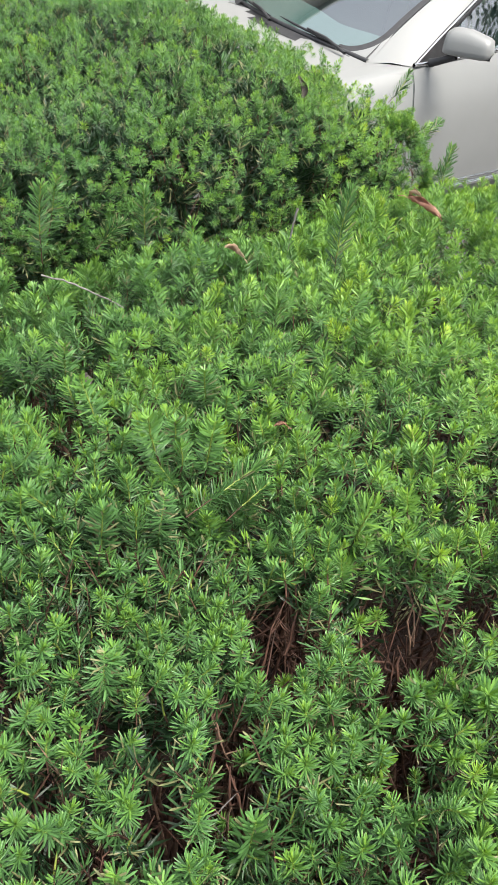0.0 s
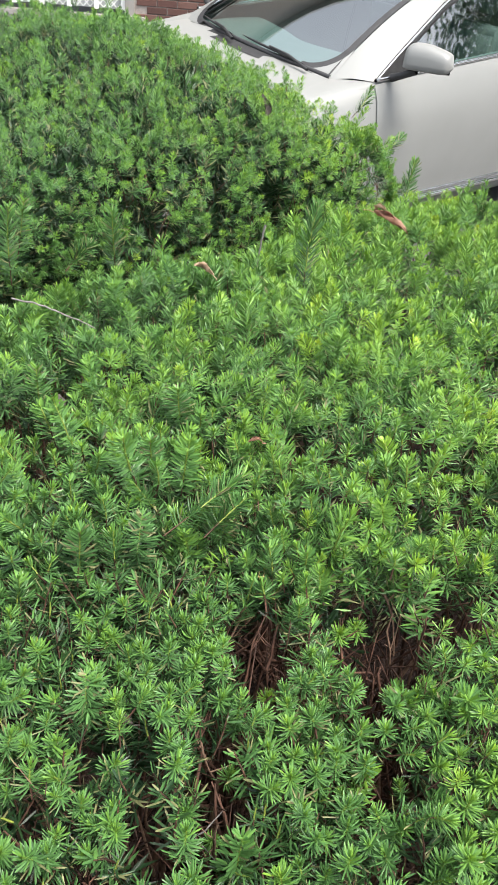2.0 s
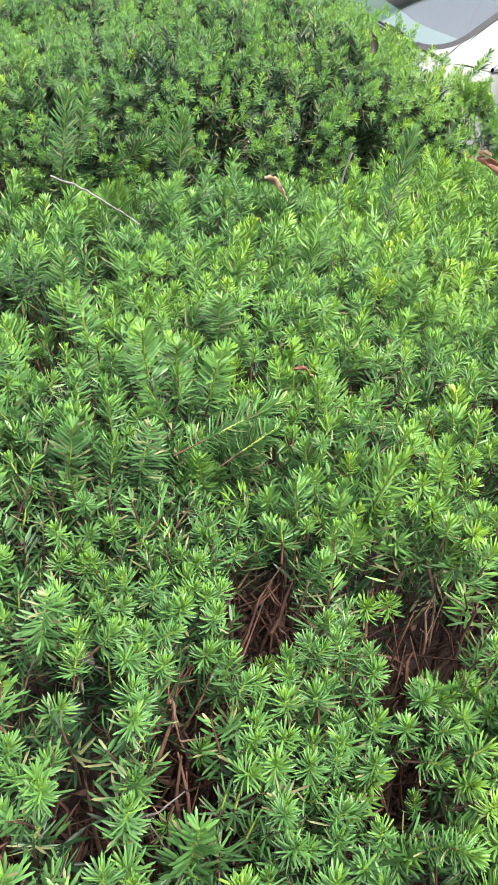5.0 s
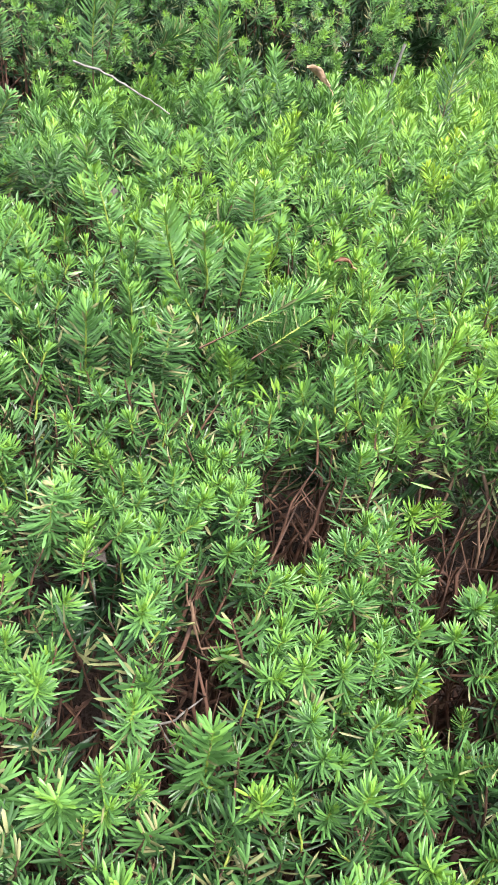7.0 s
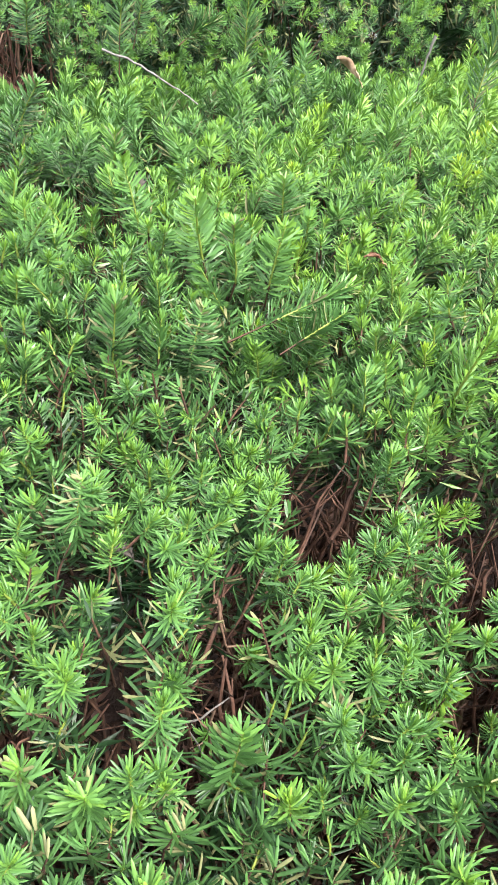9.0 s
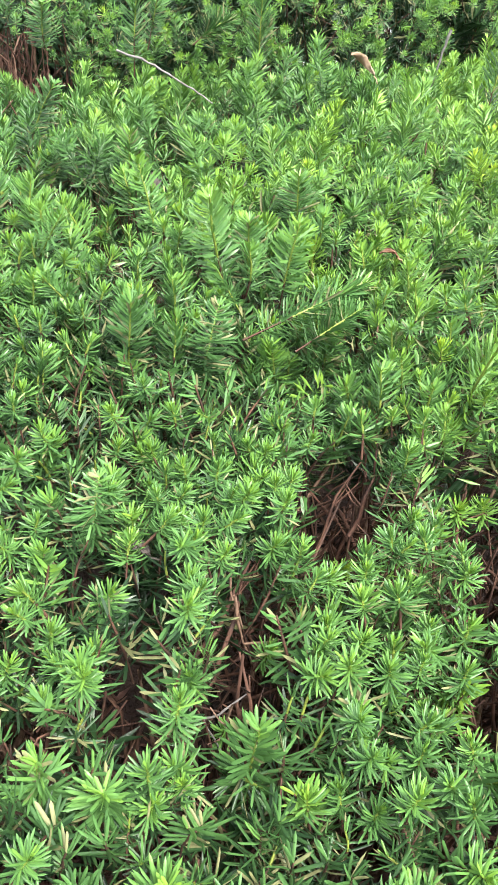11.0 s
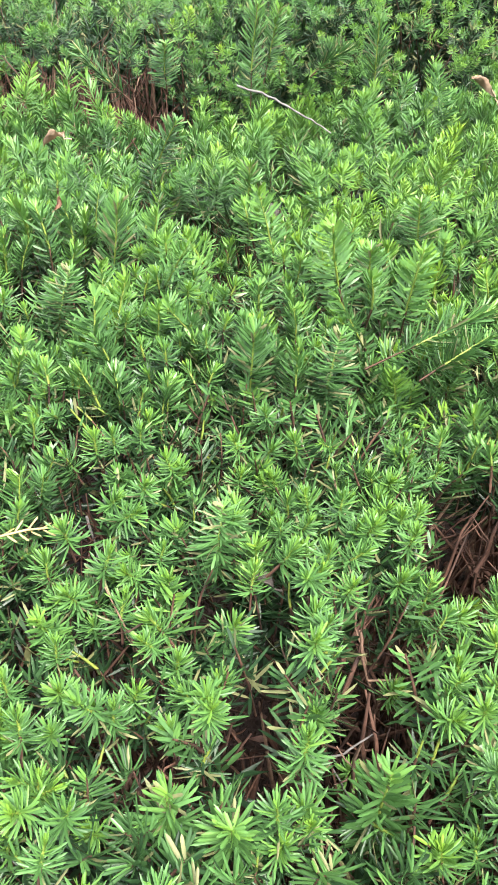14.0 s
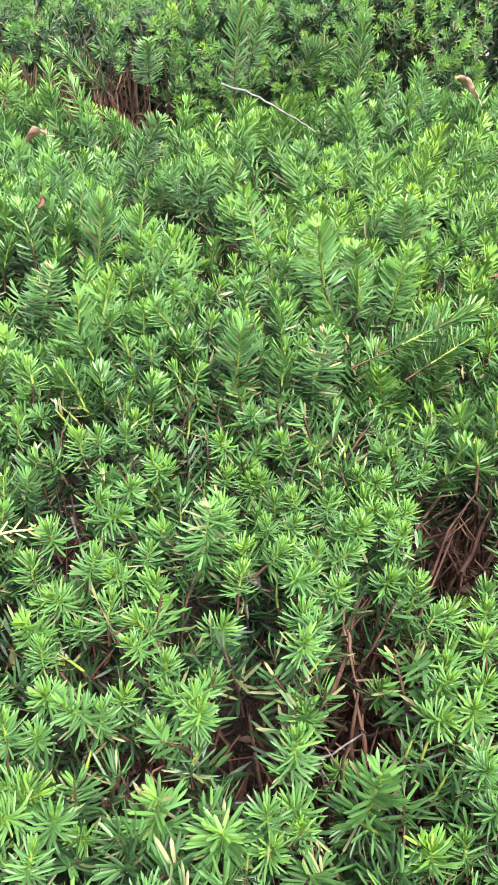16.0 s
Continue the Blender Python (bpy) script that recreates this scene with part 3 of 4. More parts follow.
def build_hedge(name, label, p0, p1, q0, q1, base, step, near):
    rng = np.random.default_rng(11 if near else 12)
    hedge = tagged(new(name), label, "hedge")
    hedge.location = (*plan((p0 + p1) / 2, (q0 + q1) / 2), BED)
    shift = Vector(hedge.location)
    pos, nor = hedge_samples(rng, p0, p1, q0, q1, base, step, base - (0.36 if near else 0.5), 2.6)
    keep = ~holed(pos[:, :2], 0.01) if near else ~holed(pos[:, :2], 0.02) | (pos[:, 2] > base - 0.06)
    if near:
        keep &= (pos[:, 1] < 0.62) | (rng.uniform(0, 1, len(pos)) < 0.8)
    keep &= ~gaps(pos, near, np.where(pos[:, 1] > 0.7, 0.07, 0.0))
    if near:
        # the tall shoots stand clear of their neighbours
        for x, y, _, length, lx, ly in LEADERS + SPRAYS:
            for s in (0.0, 0.35, 0.7):
                keep &= ((pos[:, 0] - x + lx * length * s) / 0.024) ** 2 + ((pos[:, 1] - y + ly * length * s + 0.018) / 0.038) ** 2 > 1
    pos, nor = pos[keep], nor[keep]
    field = np.array([noise.noise_vector(Vector(p) * 13) for p in pos])
    nor = nor + 0.75 * field
    pos[:, 2] += (0.024 if near else 0.03) * np.array([noise.noise(Vector(p) * 12 + Vector((9, 0, 0))) for p in pos])
    x, y = pos[:, 0], pos[:, 1]
    share = np.clip(0.14 + 0.9 * (y - 0.5) - 0.6 * (x - 0.02), 0.04, 0.6) if near else np.full(len(pos), 0.25)
    pos[:, 2] += rng.normal(0, 0.01, len(pos)) + 0.012 * (rng.uniform(0, 1, len(pos)) < 0.1)
    chunks = []
    far = reach(pos)
    level = np.where(far < 0.4, 2, np.where(far < 0.8, 1, 0)) if near else np.zeros(len(pos), int)
    if near:
        single = (far < 0.5) & (y > 0.16) & (abs(x - 0.02) < 0.22)
        single &= np.cumsum(single) <= 285
        place_shoots(rng, hedge, pos[single], nor[single], share[single])
        place_leaders(rng, hedge, LEADERS + SPRAYS)
        level[single] = -1
    else:
        place_leaders(rng, hedge, FAR_LEADERS)
    for fine in (2, 1, 0):
        sel = level == fine
        if sel.any():
            chunks += shoots_over(rng, pos[sel], nor[sel], 0.42 if near else 0.5, share[sel], fine, 0.0, 0.05, 0.0 if near else 0.13, coarse=1.0 if near else 0.8)
    if near:
        spots = []
        for hx, hy, a, b in HOLES:
            for _ in range(int(0.6 + 1500 * min(a * b, 0.004))):
                r, f = rng.uniform(0.3, 1.0), rng.uniform(0, 6.28)
                spots.append((hx + a * r * np.cos(f), hy + b * r * np.sin(f), rng.uniform(1.06, 1.15)))
        spots = np.array(spots)
        chunks += shoots_over(rng, spots, np.tile([0, 0, 1.0], (len(spots), 1)), 0.5, np.zeros(len(spots)), 2, 0.0)
    # older, darker shoots between and below
    pos2, nor2 = hedge_samples(rng, p0, p1, q0, q1, base - 0.02, step * (0.93 if near else 1.75), base - (0.36 if near else 0.5), 2.6)
    k2 = (~holed(pos2[:, :2], 0.007) | (pos2[:, 2] > base - 0.06) & (not near)) & ~gaps(pos2, near, -0.04)
    if near:
        k2 &= (reach(pos2) < 0.65) | (rng.uniform(0, 1, len(pos2)) < 0.35)
    pos2, nor2 = pos2[k2], nor2[k2]
    far2 = reach(pos2)
    level2 = np.where(far2 < 0.26, 2, np.where(far2 < 0.55, 1, 0)) if near else np.zeros(len(pos2), int)
    for fine in (2, 1, 0):
        sel = level2 == fine
        if sel.any():
            chunks += shoots_over(rng, pos2[sel], nor2[sel], 0.6, np.full(sel.sum(), 0.6 if near else 0.35), fine, 0.0, 0.05, -0.08, ("mature", "old"), coarse=1.1)
    chunks += twigs_under(rng, pos, nor, 0.16, 0.25 if near else 0.1)
    # the dark mass inside, in two shells; its low tone paints shade into the needles
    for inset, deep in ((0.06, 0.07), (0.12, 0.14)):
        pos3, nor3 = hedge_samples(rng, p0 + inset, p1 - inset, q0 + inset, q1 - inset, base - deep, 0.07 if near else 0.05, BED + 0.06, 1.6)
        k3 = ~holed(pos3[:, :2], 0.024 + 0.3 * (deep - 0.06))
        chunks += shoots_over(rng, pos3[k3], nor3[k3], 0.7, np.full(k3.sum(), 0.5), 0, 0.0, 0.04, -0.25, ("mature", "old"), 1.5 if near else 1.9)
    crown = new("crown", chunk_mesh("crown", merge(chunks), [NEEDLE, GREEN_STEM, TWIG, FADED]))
    crown.parent, crown.matrix_parent_inverse = hedge, Matrix.Translation(-shift)
    tagged(crown, "dense green yew foliage", kind="stuff")
    stems = stem_chunks(rng, p0 + 0.12, p1 - 0.12, q0 + 0.1, q1 - 0.1, base - 0.06, int(60 * (p1 - p0)), 0.035)
    if near:
        # bare stems and twigs that show in the open spots
        stems += hole_twigs(rng)
        for hx, hy, a, b in HOLES:
            p, q = hx * PX[0] + hy * PX[1], hx * QX[0] + hy * QX[1]
            stems += stem_chunks(rng, p - a, p + a, q - b, q + b + 0.03, base - 0.07, int(7500 * a * b) + 4, 0.025)
    else:
        stems += stem_chunks(rng, -0.25, 0.25, q0 + 0.02, q0 + 0.22, base - 0.07, 80, 0.04)
    wood = new("woody_stem", chunk_mesh("woody_stem", merge(stems), [TWIG, TAN_TWIG]))
    wood.parent, wood.matrix_parent_inverse = hedge, Matrix.Translation(-shift)
    tagged(wood, "bare brown woody stems", kind="stuff")
    return hedge


build_hedge("yew_hedge", "clipped green yew hedge with bare brown spots", -0.25, 1.55, -0.1, 1.2, 1.235, 0.0205, True)
build_hedge("yew_hedge", "clipped dark green yew hedge beside the parked car", -0.3, 1.38, 1.36, 2.9, 1.3, 0.0245, False)


# ---- the parked car; x runs to its tail, y across it from the near side ----
CAR_W = 1.72
STATIONS = sorted({round(-1.78 + 0.06 * k, 3) for k in range(87)})


def curve(u, knots):
    return float(np.interp(u, [k[0] for k in knots], [k[1] for k in knots]))


def flank(u):
    """The near half of the lower body at a station: y and z from the sill up over the shoulder to the middle."""
    w = curve(u, [(-1.8, 0.36), (-1.7, 0.22), (-1.45, 0.1), (-1.1, 0.03), (-0.6, 0.0), (2.65, 0.0), (3.1, 0.05), (3.3, 0.14), (3.4, 0.3)])
    zb = curve(u, [(-1.8, 0.5), (-1.72, 0.6), (-1.5, 0.7), (-1.0, 0.81), (-0.35, 0.91), (0.0, 0.952), (1.0, 1.02), (2.6, 1.035), (3.1, 1.01), (3.3, 0.93), (3.4, 0.8)])
    crown = curve(u, [(-1.8, 0.0), (-1.5, 0.06), (-0.8, 0.075), (-0.3, 0.06), (0.2, 0.02), (2.8, 0.02), (3.2, 0.03), (3.4, 0.0)])
    low = 0.2
    for centre in (-0.82, 2.25):
        if abs(u - centre) < 0.37:
            low = max(low, 0.3 + math.sqrt(0.37**2 - (u - centre) ** 2))
    rows = [(0.1, 0.18), (0.015, 0.2), (-0.02, 0.26), (-0.03, 0.32), (-0.035, 0.45), (-0.034, 0.6), (-0.02, 0.76), (0.012, zb - 0.07), (0.05, zb), (0.1, zb + 0.012), (0.3, zb + 0.6 * crown), (0.56, zb + 0.9 * crown), (0.86, zb + crown)]
    return [(min(y + w, 0.86), max(z, min(low, zb - 0.01)) if z < 0.8 else z) for y, z in rows]


def sheet(bm, rows, mat=0):
    """A sheet of faces over rows of points."""
    vs = [[bm.verts.new(p) for p in row] for row in rows]
    for a, b in zip(vs, vs[1:]):
        for k in range(len(a) - 1):
            bm.faces.new((a[k], a[k + 1], b[k + 1], b[k])).material_index = mat
    return vs


def tube(bm, path, r, sides=8):
    v, t, _, _ = tube_chunk(path, [r] * len(path) if isinstance(r, (int, float)) else r, 0, sides)
    vs = [bm.verts.new(p) for p in v]
    for f in t:
        bm.faces.new([vs[k] for k in f])


def rail(s):
    """The near roof edge, from the foot of the windscreen pillar over the roof to the tail."""
    ks = [(0.0, -0.055, 0.06, 0.957), (0.12, 0.19, 0.135, 1.075), (0.3, 0.62, 0.26, 1.27), (0.42, 0.95, 0.325, 1.378), (0.55, 1.45, 0.37, 1.435), (0.68, 2.1, 0.375, 1.425), (0.8, 2.55, 0.33, 1.32), (0.92, 2.9, 0.23, 1.14), (1.0, 3.1, 0.15, 1.0)]
    return tuple(curve(s, [(k[0], k[j]) for k in ks]) for j in (1, 2, 3))


def far_side(p):
    return (p[0], CAR_W - p[1], p[2])


def glass_foot(k):
    """The windscreen's foot, k from the near corner to the far one."""
    return (-0.235 + 0.06 * k - 0.13 * math.sin(math.pi * k), 0.21 + 1.3 * k, 0.945 + 0.03 * math.sin(math.pi * k))


def glass_head(k):
    return (0.84 + 0.06 * k - 0.1 * math.sin(math.pi * k), 0.4 + 0.88 * k, 1.385 + 0.035 * math.sin(math.pi * k))


def screen_point(k, h):
    a, b = glass_foot(k), glass_head(k)
    bow = 0.05 * math.sin(math.pi * h)
    return (a[0] + (b[0] - a[0]) * h - bow * 0.4, a[1] + (b[1] - a[1]) * h, a[2] + (b[2] - a[2]) * h + bow)


def build_wheel(car, u, y, turn):
    bm = bmesh.new()
    prof = [(0.2, 0.2), (0.29, 0.2), (0.315, 0.17), (0.32, 0.1), (0.315, 0.03), (0.29, 0.0), (0.2, 0.005)]
    rings = [[(u + r * math.cos(a), y + turn * d, 0.32 + r * math.sin(a)) for r, d in prof] for a in np.linspace(0, 2 * math.pi, 33)]
    sheet(bm, rings)
    wheel = part("wheel", bm, RUBBER, car, "black tyre", True)
    bm = bmesh.new()
    for k in range(10):
        a = k * math.tau / 10
        d = Vector((math.cos(a), 0, math.sin(a)))
        e = Vector((-d.z, 0, d.x)) * 0.022
        c = Vector((u, y + turn * 0.02, 0.32))
        vs = [bm.verts.new(c + d * r + e * s + Vector((0, turn * h, 0))) for h in (0, 0.03) for r, s in ((0.02, -1), (0.2, -0.7), (0.2, 0.7), (0.02, 1))]
        for f in ((0, 1, 2, 3), (7, 6, 5, 4), (0, 4, 5, 1), (1, 5, 6, 2), (2, 6, 7, 3), (3, 7, 4, 0)):
            bm.faces.new([vs[i] for i in f])
    part("rim", bm, ALLOY, wheel, "grey alloy spokes")


def build_mirror(car, m):
    """The door mirror on the near side (m = 1) or the far one."""
    def place(p):
        return p if m == 1 else far_side(p)
    bm = bmesh.new()
    along = Vector((0.1, -0.225, 0.015)).normalized()
    fore = Vector((along.y, -along.x, 0)).normalized()
    if fore.x > 0:
        fore = -fore
    centre = Vector((0.1, -0.145, 1.083))
    rows = []
    for a in np.linspace(-1, 1, 17):
        ring = []
        body = (1 - abs(a) ** (4.5 if a < 0 else 9)) ** 0.36 * (1.0 - 0.06 * a)
        for b in np.linspace(0, math.tau, 25):
            up, f = math.sin(b), math.cos(b)
            up = math.copysign(abs(up) ** (0.75 if up > 0 else 0.3), up)
            up = up * (0.092 * (1 - 0.3 * max(a, 0)) if up > 0 else 0.03)
            f = math.copysign(abs(f) ** 0.75, f) * (0.07 if f > 0 else 0.035)
            ring.append(place(tuple(centre + along * float(0.132 * a) + (fore * f + Vector((0, 0, up))) * float(body))))
        rows.append(ring)
    sheet(bm, rows)
    mirror = part("mirror", bm, PAINT, car, "pale door mirror shell", True)
    bm = bmesh.new()
    tube(bm, [place(p) for p in ((0.05, 0.035, 0.975), (0.06, -0.02, 1.0), (0.085, -0.09, 1.04))], [0.022, 0.018, 0.02], 10)
    part("mirror_arm", bm, RUBBER, mirror, "black mirror arm", True)
    bm = bmesh.new()
    rows = []
    for a in np.linspace(-0.9, 0.9, 7):
        rows.append([place(tuple(centre + along * float(0.13 * a) - fore * float(0.034 * (1 - abs(a) ** 4)) + Vector((0, 0, 0.06 * b * (1 - abs(a) ** 4) ** 0.5)))) for b in np.linspace(-0.7, 1, 6)])
    sheet(bm, rows)
    part("mirror_glass", bm, CHROME, mirror, "mirror glass")
    bm = bmesh.new()
    tube(bm, [place(tuple(centre + along * a + fore * 0.008 + Vector((0, 0, -0.026)))) for a in (-0.11, -0.06, 0.0, 0.06, 0.12)], [0.008, 0.012, 0.012, 0.012, 0.008], 8)
    part("mirror_skirt", bm, RUBBER, mirror, "black lower edge", True)


def build_door(car, u0, u1, m):
    """A door skin a few millimetres proud of the flank, with its handle, moulding and dark seam."""
    def row(u, off):
        f = flank(u)[2:9]
        return [(u, y - off, z) if m == 1 else (u, CAR_W - y + off, z) for y, z in f]
    us = [u for u in STATIONS if u0 + 0.004 < u < u1 - 0.004]
    us = [u0 + 0.004] + us + [u1 - 0.004]
    us = [u for u in us if flank(u)[2][1] < 0.3]
    bm = bmesh.new()
    outer = [row(u, 0.006) for u in us]
    inner = [row(u, -0.004) for u in us]
    sheet(bm, outer)
    sheet(bm, [outer[0], inner[0]])
    sheet(bm, [inner[-1], outer[-1]])
    door = part("door", bm, PAINT, car, "", True)
    for u in (us[0] - 0.004, us[-1] + 0.004):
        bm = bmesh.new()
        tube(bm, row(u, 0.0015), 0.0016, 4)
        part("seam", bm, DASH, door, "dark door gap")
    bm = bmesh.new()
    pts = [(u, -0.047, 0.3) if m == 1 else (u, CAR_W + 0.047, 0.3) for u in us]
    tube(bm, pts, 0.016, 8)
    part("moulding", bm, CHROME, door, "chrome strip along the door foot", True)
    bm = bmesh.new()
    hu = us[-1] - 0.17
    pts = [(hu - 0.09, -0.035, 0.83), (hu - 0.07, -0.065, 0.835), (hu + 0.07, -0.065, 0.845), (hu + 0.09, -0.035, 0.845)]
    tube(bm, [p if m == 1 else far_side(p) for p in pts], 0.012, 8)
    part("handle", bm, CHROME, door, "chrome door handle", True)


def build_car():
    car = tagged(new("car"), "pale champagne saloon car parked on the asphalt drive", "car")
    car.matrix_world = pose(0.97, 4.31, DRIVE, 2.4, 0, 35.4)
    bm = bmesh.new()
    rows = []
    for u in STATIONS:
        near = [(u, y, z) for y, z in flank(u)]
        rows.append(near + [far_side(p) for p in near[-2::-1]])
    # shell with the cabin left open between shoulder lines
    vs = [[bm.verts.new(p) for p in row] for row in rows]
    n = len(rows[0])
    for a in range(len(rows) - 1):
        for k in range(n - 1):
            mid_u = (STATIONS[a] + STATIONS[a + 1]) / 2
            foot = glass_foot(min(max((rows[a][k][1] + 0.06 - 0.21) / 1.3, 0), 1))[0]
            if 9 <= k < n - 10 and foot + 0.02 < mid_u < 3.05:
                continue
            bm.faces.new((vs[a][k], vs[a][k + 1], vs[a + 1][k + 1], vs[a + 1][k]))
    for row in (vs[0], vs[-1]):
        bm.faces.new(row)
    part("body", bm, PAINT, car, "", True)
    bm = bmesh.new()
    for m in (1, -1):
        rows = []
        for s in np.linspace(0, 0.43, 14):
            h = s / 0.43
            p, q = rail(s), screen_point(0.0, min(h, 1.0))
            mid = tuple((a + b) / 2 + c for a, b, c in zip(p, q, (0, -0.008, 0.012)))
            rows.append([p, mid, q] if m == 1 else [far_side(q), far_side(mid), far_side(p)])
        sheet(bm, rows)
    for fix in (lambda p: p, far_side):
        foot = [(-0.04, 0.03, 0.9), (-0.05, 0.045, 0.945), (-0.045, 0.062, 0.954), (-0.1, 0.1, 0.955), (-0.16, 0.15, 0.954), (-0.225, 0.215, 0.948)]
        sheet(bm, [[fix((u - d, y + 0.04 * d, z - 0.1 * d - 0.1 * d * d)) for d in (0.0, 0.06, 0.14, 0.24, 0.36)] for u, y, z in foot])
    part("windscreen_pillar", bm, PAINT, car, "", True)
    bm = bmesh.new()
    rows = []
    for s in np.linspace(0.43, 0.74, 12):
        p = rail(s)
        rows.append([(p[0], p[1] + (CAR_W - 2 * p[1]) * k, p[2] + 0.05 * math.sin(math.pi * k)) for k in np.linspace(0, 1, 13)])
    sheet(bm, rows)
    part("roof", bm, PAINT, car, "", True)
    bm = bmesh.new()
    rows = []
    for s in np.linspace(0.74, 1.0, 8):
        p = rail(s)
        rows.append([(p[0], p[1] + (CAR_W - 2 * p[1]) * k, p[2] + 0.05 * math.sin(math.pi * k)) for k in np.linspace(0.1, 0.9, 11)])
    sheet(bm, rows)
    pane = part("rear_window", bm, GLASS, car, "", True)
    pane.visible_shadow = False
    bm = bmesh.new()
    for k0, k1 in ((0, 0.1), (0.9, 1)):
        rows = []
        for s in np.linspace(0.74, 1.0, 8):
            p = rail(s)
            rows.append([(p[0], p[1] + (CAR_W - 2 * p[1]) * k, p[2] + 0.05 * math.sin(math.pi * k)) for k in (k0, (k0 + k1) / 2, k1)])
        sheet(bm, rows)
    part("rear_pillar", bm, PAINT, car, "", True)
    bm = bmesh.new()
    sheet(bm, [[screen_point(k, h) for k in np.linspace(0.02, 0.98, 19)] for h in np.linspace(0.02, 0.99, 11)])
    pane = part("windscreen", bm, GLASS, car, "", True)
    pane.visible_shadow = False
    bm = bmesh.new()
    for k in (0.012, 0.988):
        tube(bm, [screen_point(k, h) for h in np.linspace(0, 1, 9)], 0.007, 6)
    tube(bm, [screen_point(k, 0.01) for k in np.linspace(0, 1, 15)], 0.014, 6)
    part("windscreen_seal", bm, RUBBER, car, "black windscreen seal", True)

    def corner(scale, lift, j):
        a = math.pi / 2 * j / 8
        k, h = 0.15 * scale * (1 - math.cos(a)), 0.2 * scale * (1 - math.sin(a))
        p = screen_point(k, h)
        return (p[0] - 0.4 * lift, p[1], p[2] + lift)
    for fix in (lambda p: p, far_side):
        bm = bmesh.new()
        edge = [fix(corner(1.0, 0.006, j)) for j in range(9)]
        sheet(bm, [edge, [fix(screen_point(-0.012, -0.012))] * 9])
        part("windscreen_corner", bm, PAINT, car, "", True)
    for fix in (lambda p: p, far_side):
        bm = bmesh.new()
        rim = [fix(corner(1.0, 0.005, j)) for j in range(9)]
        band = []
        for j in range(9):
            a = math.pi / 2 * j / 8
            p = screen_point(0.15 * (1 - math.cos(a)) + 0.03 * math.cos(a), 0.2 * (1 - math.sin(a)) + 0.035 * math.sin(a))
            band.append(fix((p[0] - 0.002, p[1], p[2] + 0.005)))
        sheet(bm, [rim, band])
        side = [[fix((q[0] - 0.002, q[1], q[2] + 0.005)) for q in (screen_point(0.0, h), screen_point(0.03, h))] for h in np.linspace(0.2, 0.98, 12)]
        sheet(bm, side)
        part("windscreen_band", bm, RUBBER, car, "black band round the windscreen", True)
    # black cowl between bonnet and glass, with the two wipers
    bm = bmesh.new()
    sheet(bm, [[(glass_foot(k)[0] + d, glass_foot(k)[1], glass_foot(k)[2] + h) for k in np.linspace(0.02, 0.98, 15)] for d, h in ((0.02, 0.006), (-0.03, -0.004), (-0.085, -0.01))])
    cowl = part("cowl", bm, RUBBER, car, "black plastic cowl", True)
    for k0, k1, turn in ((0.12, 0.5, 1), (0.55, 0.93, 1)):
        bm = bmesh.new()
        tube(bm, [Vector(screen_point(k, 0.012 + 0.02 * j / 6)) + Vector((-0.01, 0, 0.016)) for j, k in enumerate(np.linspace(k0, k1, 7))], [0.002, 0.006, 0.007, 0.007, 0.007, 0.006, 0.002], 6)
        a, b = Vector(screen_point(k0 - 0.05, 0.0)) + Vector((-0.05, 0, 0.02)), Vector(screen_point((k0 + k1) / 2, 0.02)) + Vector((-0.012, 0, 0.03))
        tube(bm, [a, a * 0.5 + b * 0.5 + Vector((0, 0, 0.012)), b], [0.009, 0.008, 0.005], 6)
        part("wiper", bm, RUBBER, car, "black wiper arm and blade", True)
    for m in (1, -1):
        fix = (lambda p: p) if m == 1 else far_side
        for s0, s1, q0, q1 in ((0.045, 0.54, 0.1, 1.36), (0.56, 0.86, 1.43, 2.4)):
            bm = bmesh.new()
            rows = []
            for t in np.linspace(0, 1, 12):
                a, b = rail(s0 + (s1 - s0) * t), (q0 + (q1 - q0) * t, 0.066, curve(q0 + (q1 - q0) * t, [(0, 0.968), (1, 1.034), (2.4, 1.048)]))
                a = (a[0], a[1] + 0.004, a[2] - 0.02)
                rows.append([fix(tuple(x + (y - x) * j + 0 for x, y in zip(b, a))) for j in np.linspace(0, 1, 5)])
            sheet(bm, rows)
            pane = part("side_window", bm, GLASS, car, "", True)
            pane.visible_shadow = False
        bm = bmesh.new()
        tube(bm, [fix((u, 0.05, curve(u, [(0, 0.966), (1, 1.031), (2.4, 1.046)]))) for u in np.linspace(-0.05, 2.45, 30)], 0.011, 6)
        part("belt_moulding", bm, CHROME, car, "chrome strip under the side windows", True)
        bm = bmesh.new()
        tube(bm, [fix(tuple(np.array(rail(s)) + (0, -0.006, -0.012))) for s in np.linspace(0.01, 0.9, 40)], 0.009, 6)
        part("window_moulding", bm, CHROME, car, "chrome strip over the side windows", True)
        bm = bmesh.new()
        tube(bm, [fix(tuple(np.array(rail(s)) + (0, 0.006, -0.034))) for s in np.linspace(0.03, 0.9, 40)], 0.024, 6)
        tube(bm, [fix((1.395, 0.07, 0.99)), fix((1.6, 0.345, 1.37))], 0.03, 6)
        part("window_frame", bm, RUBBER, car, "black window frame", True)
        bm = bmesh.new()
        tube(bm, [fix((u, -0.036, 0.33)) for u in np.linspace(-0.35, 1.82, 20)], 0.008, 6)
        part("sill_moulding", bm, CHROME, car, "thin chrome strip along the sill", True)
        bm = bmesh.new()
        tri = [(-0.03, 0.05, 0.968), (0.27, 0.056, 0.987), (0.32, 0.15, 1.13), (0.14, 0.104, 1.05)]
        bm.faces.new([bm.verts.new(fix(p)) for p in tri])
        bmesh.ops.solidify(bm, geom=bm.faces[:], thickness=0.006)
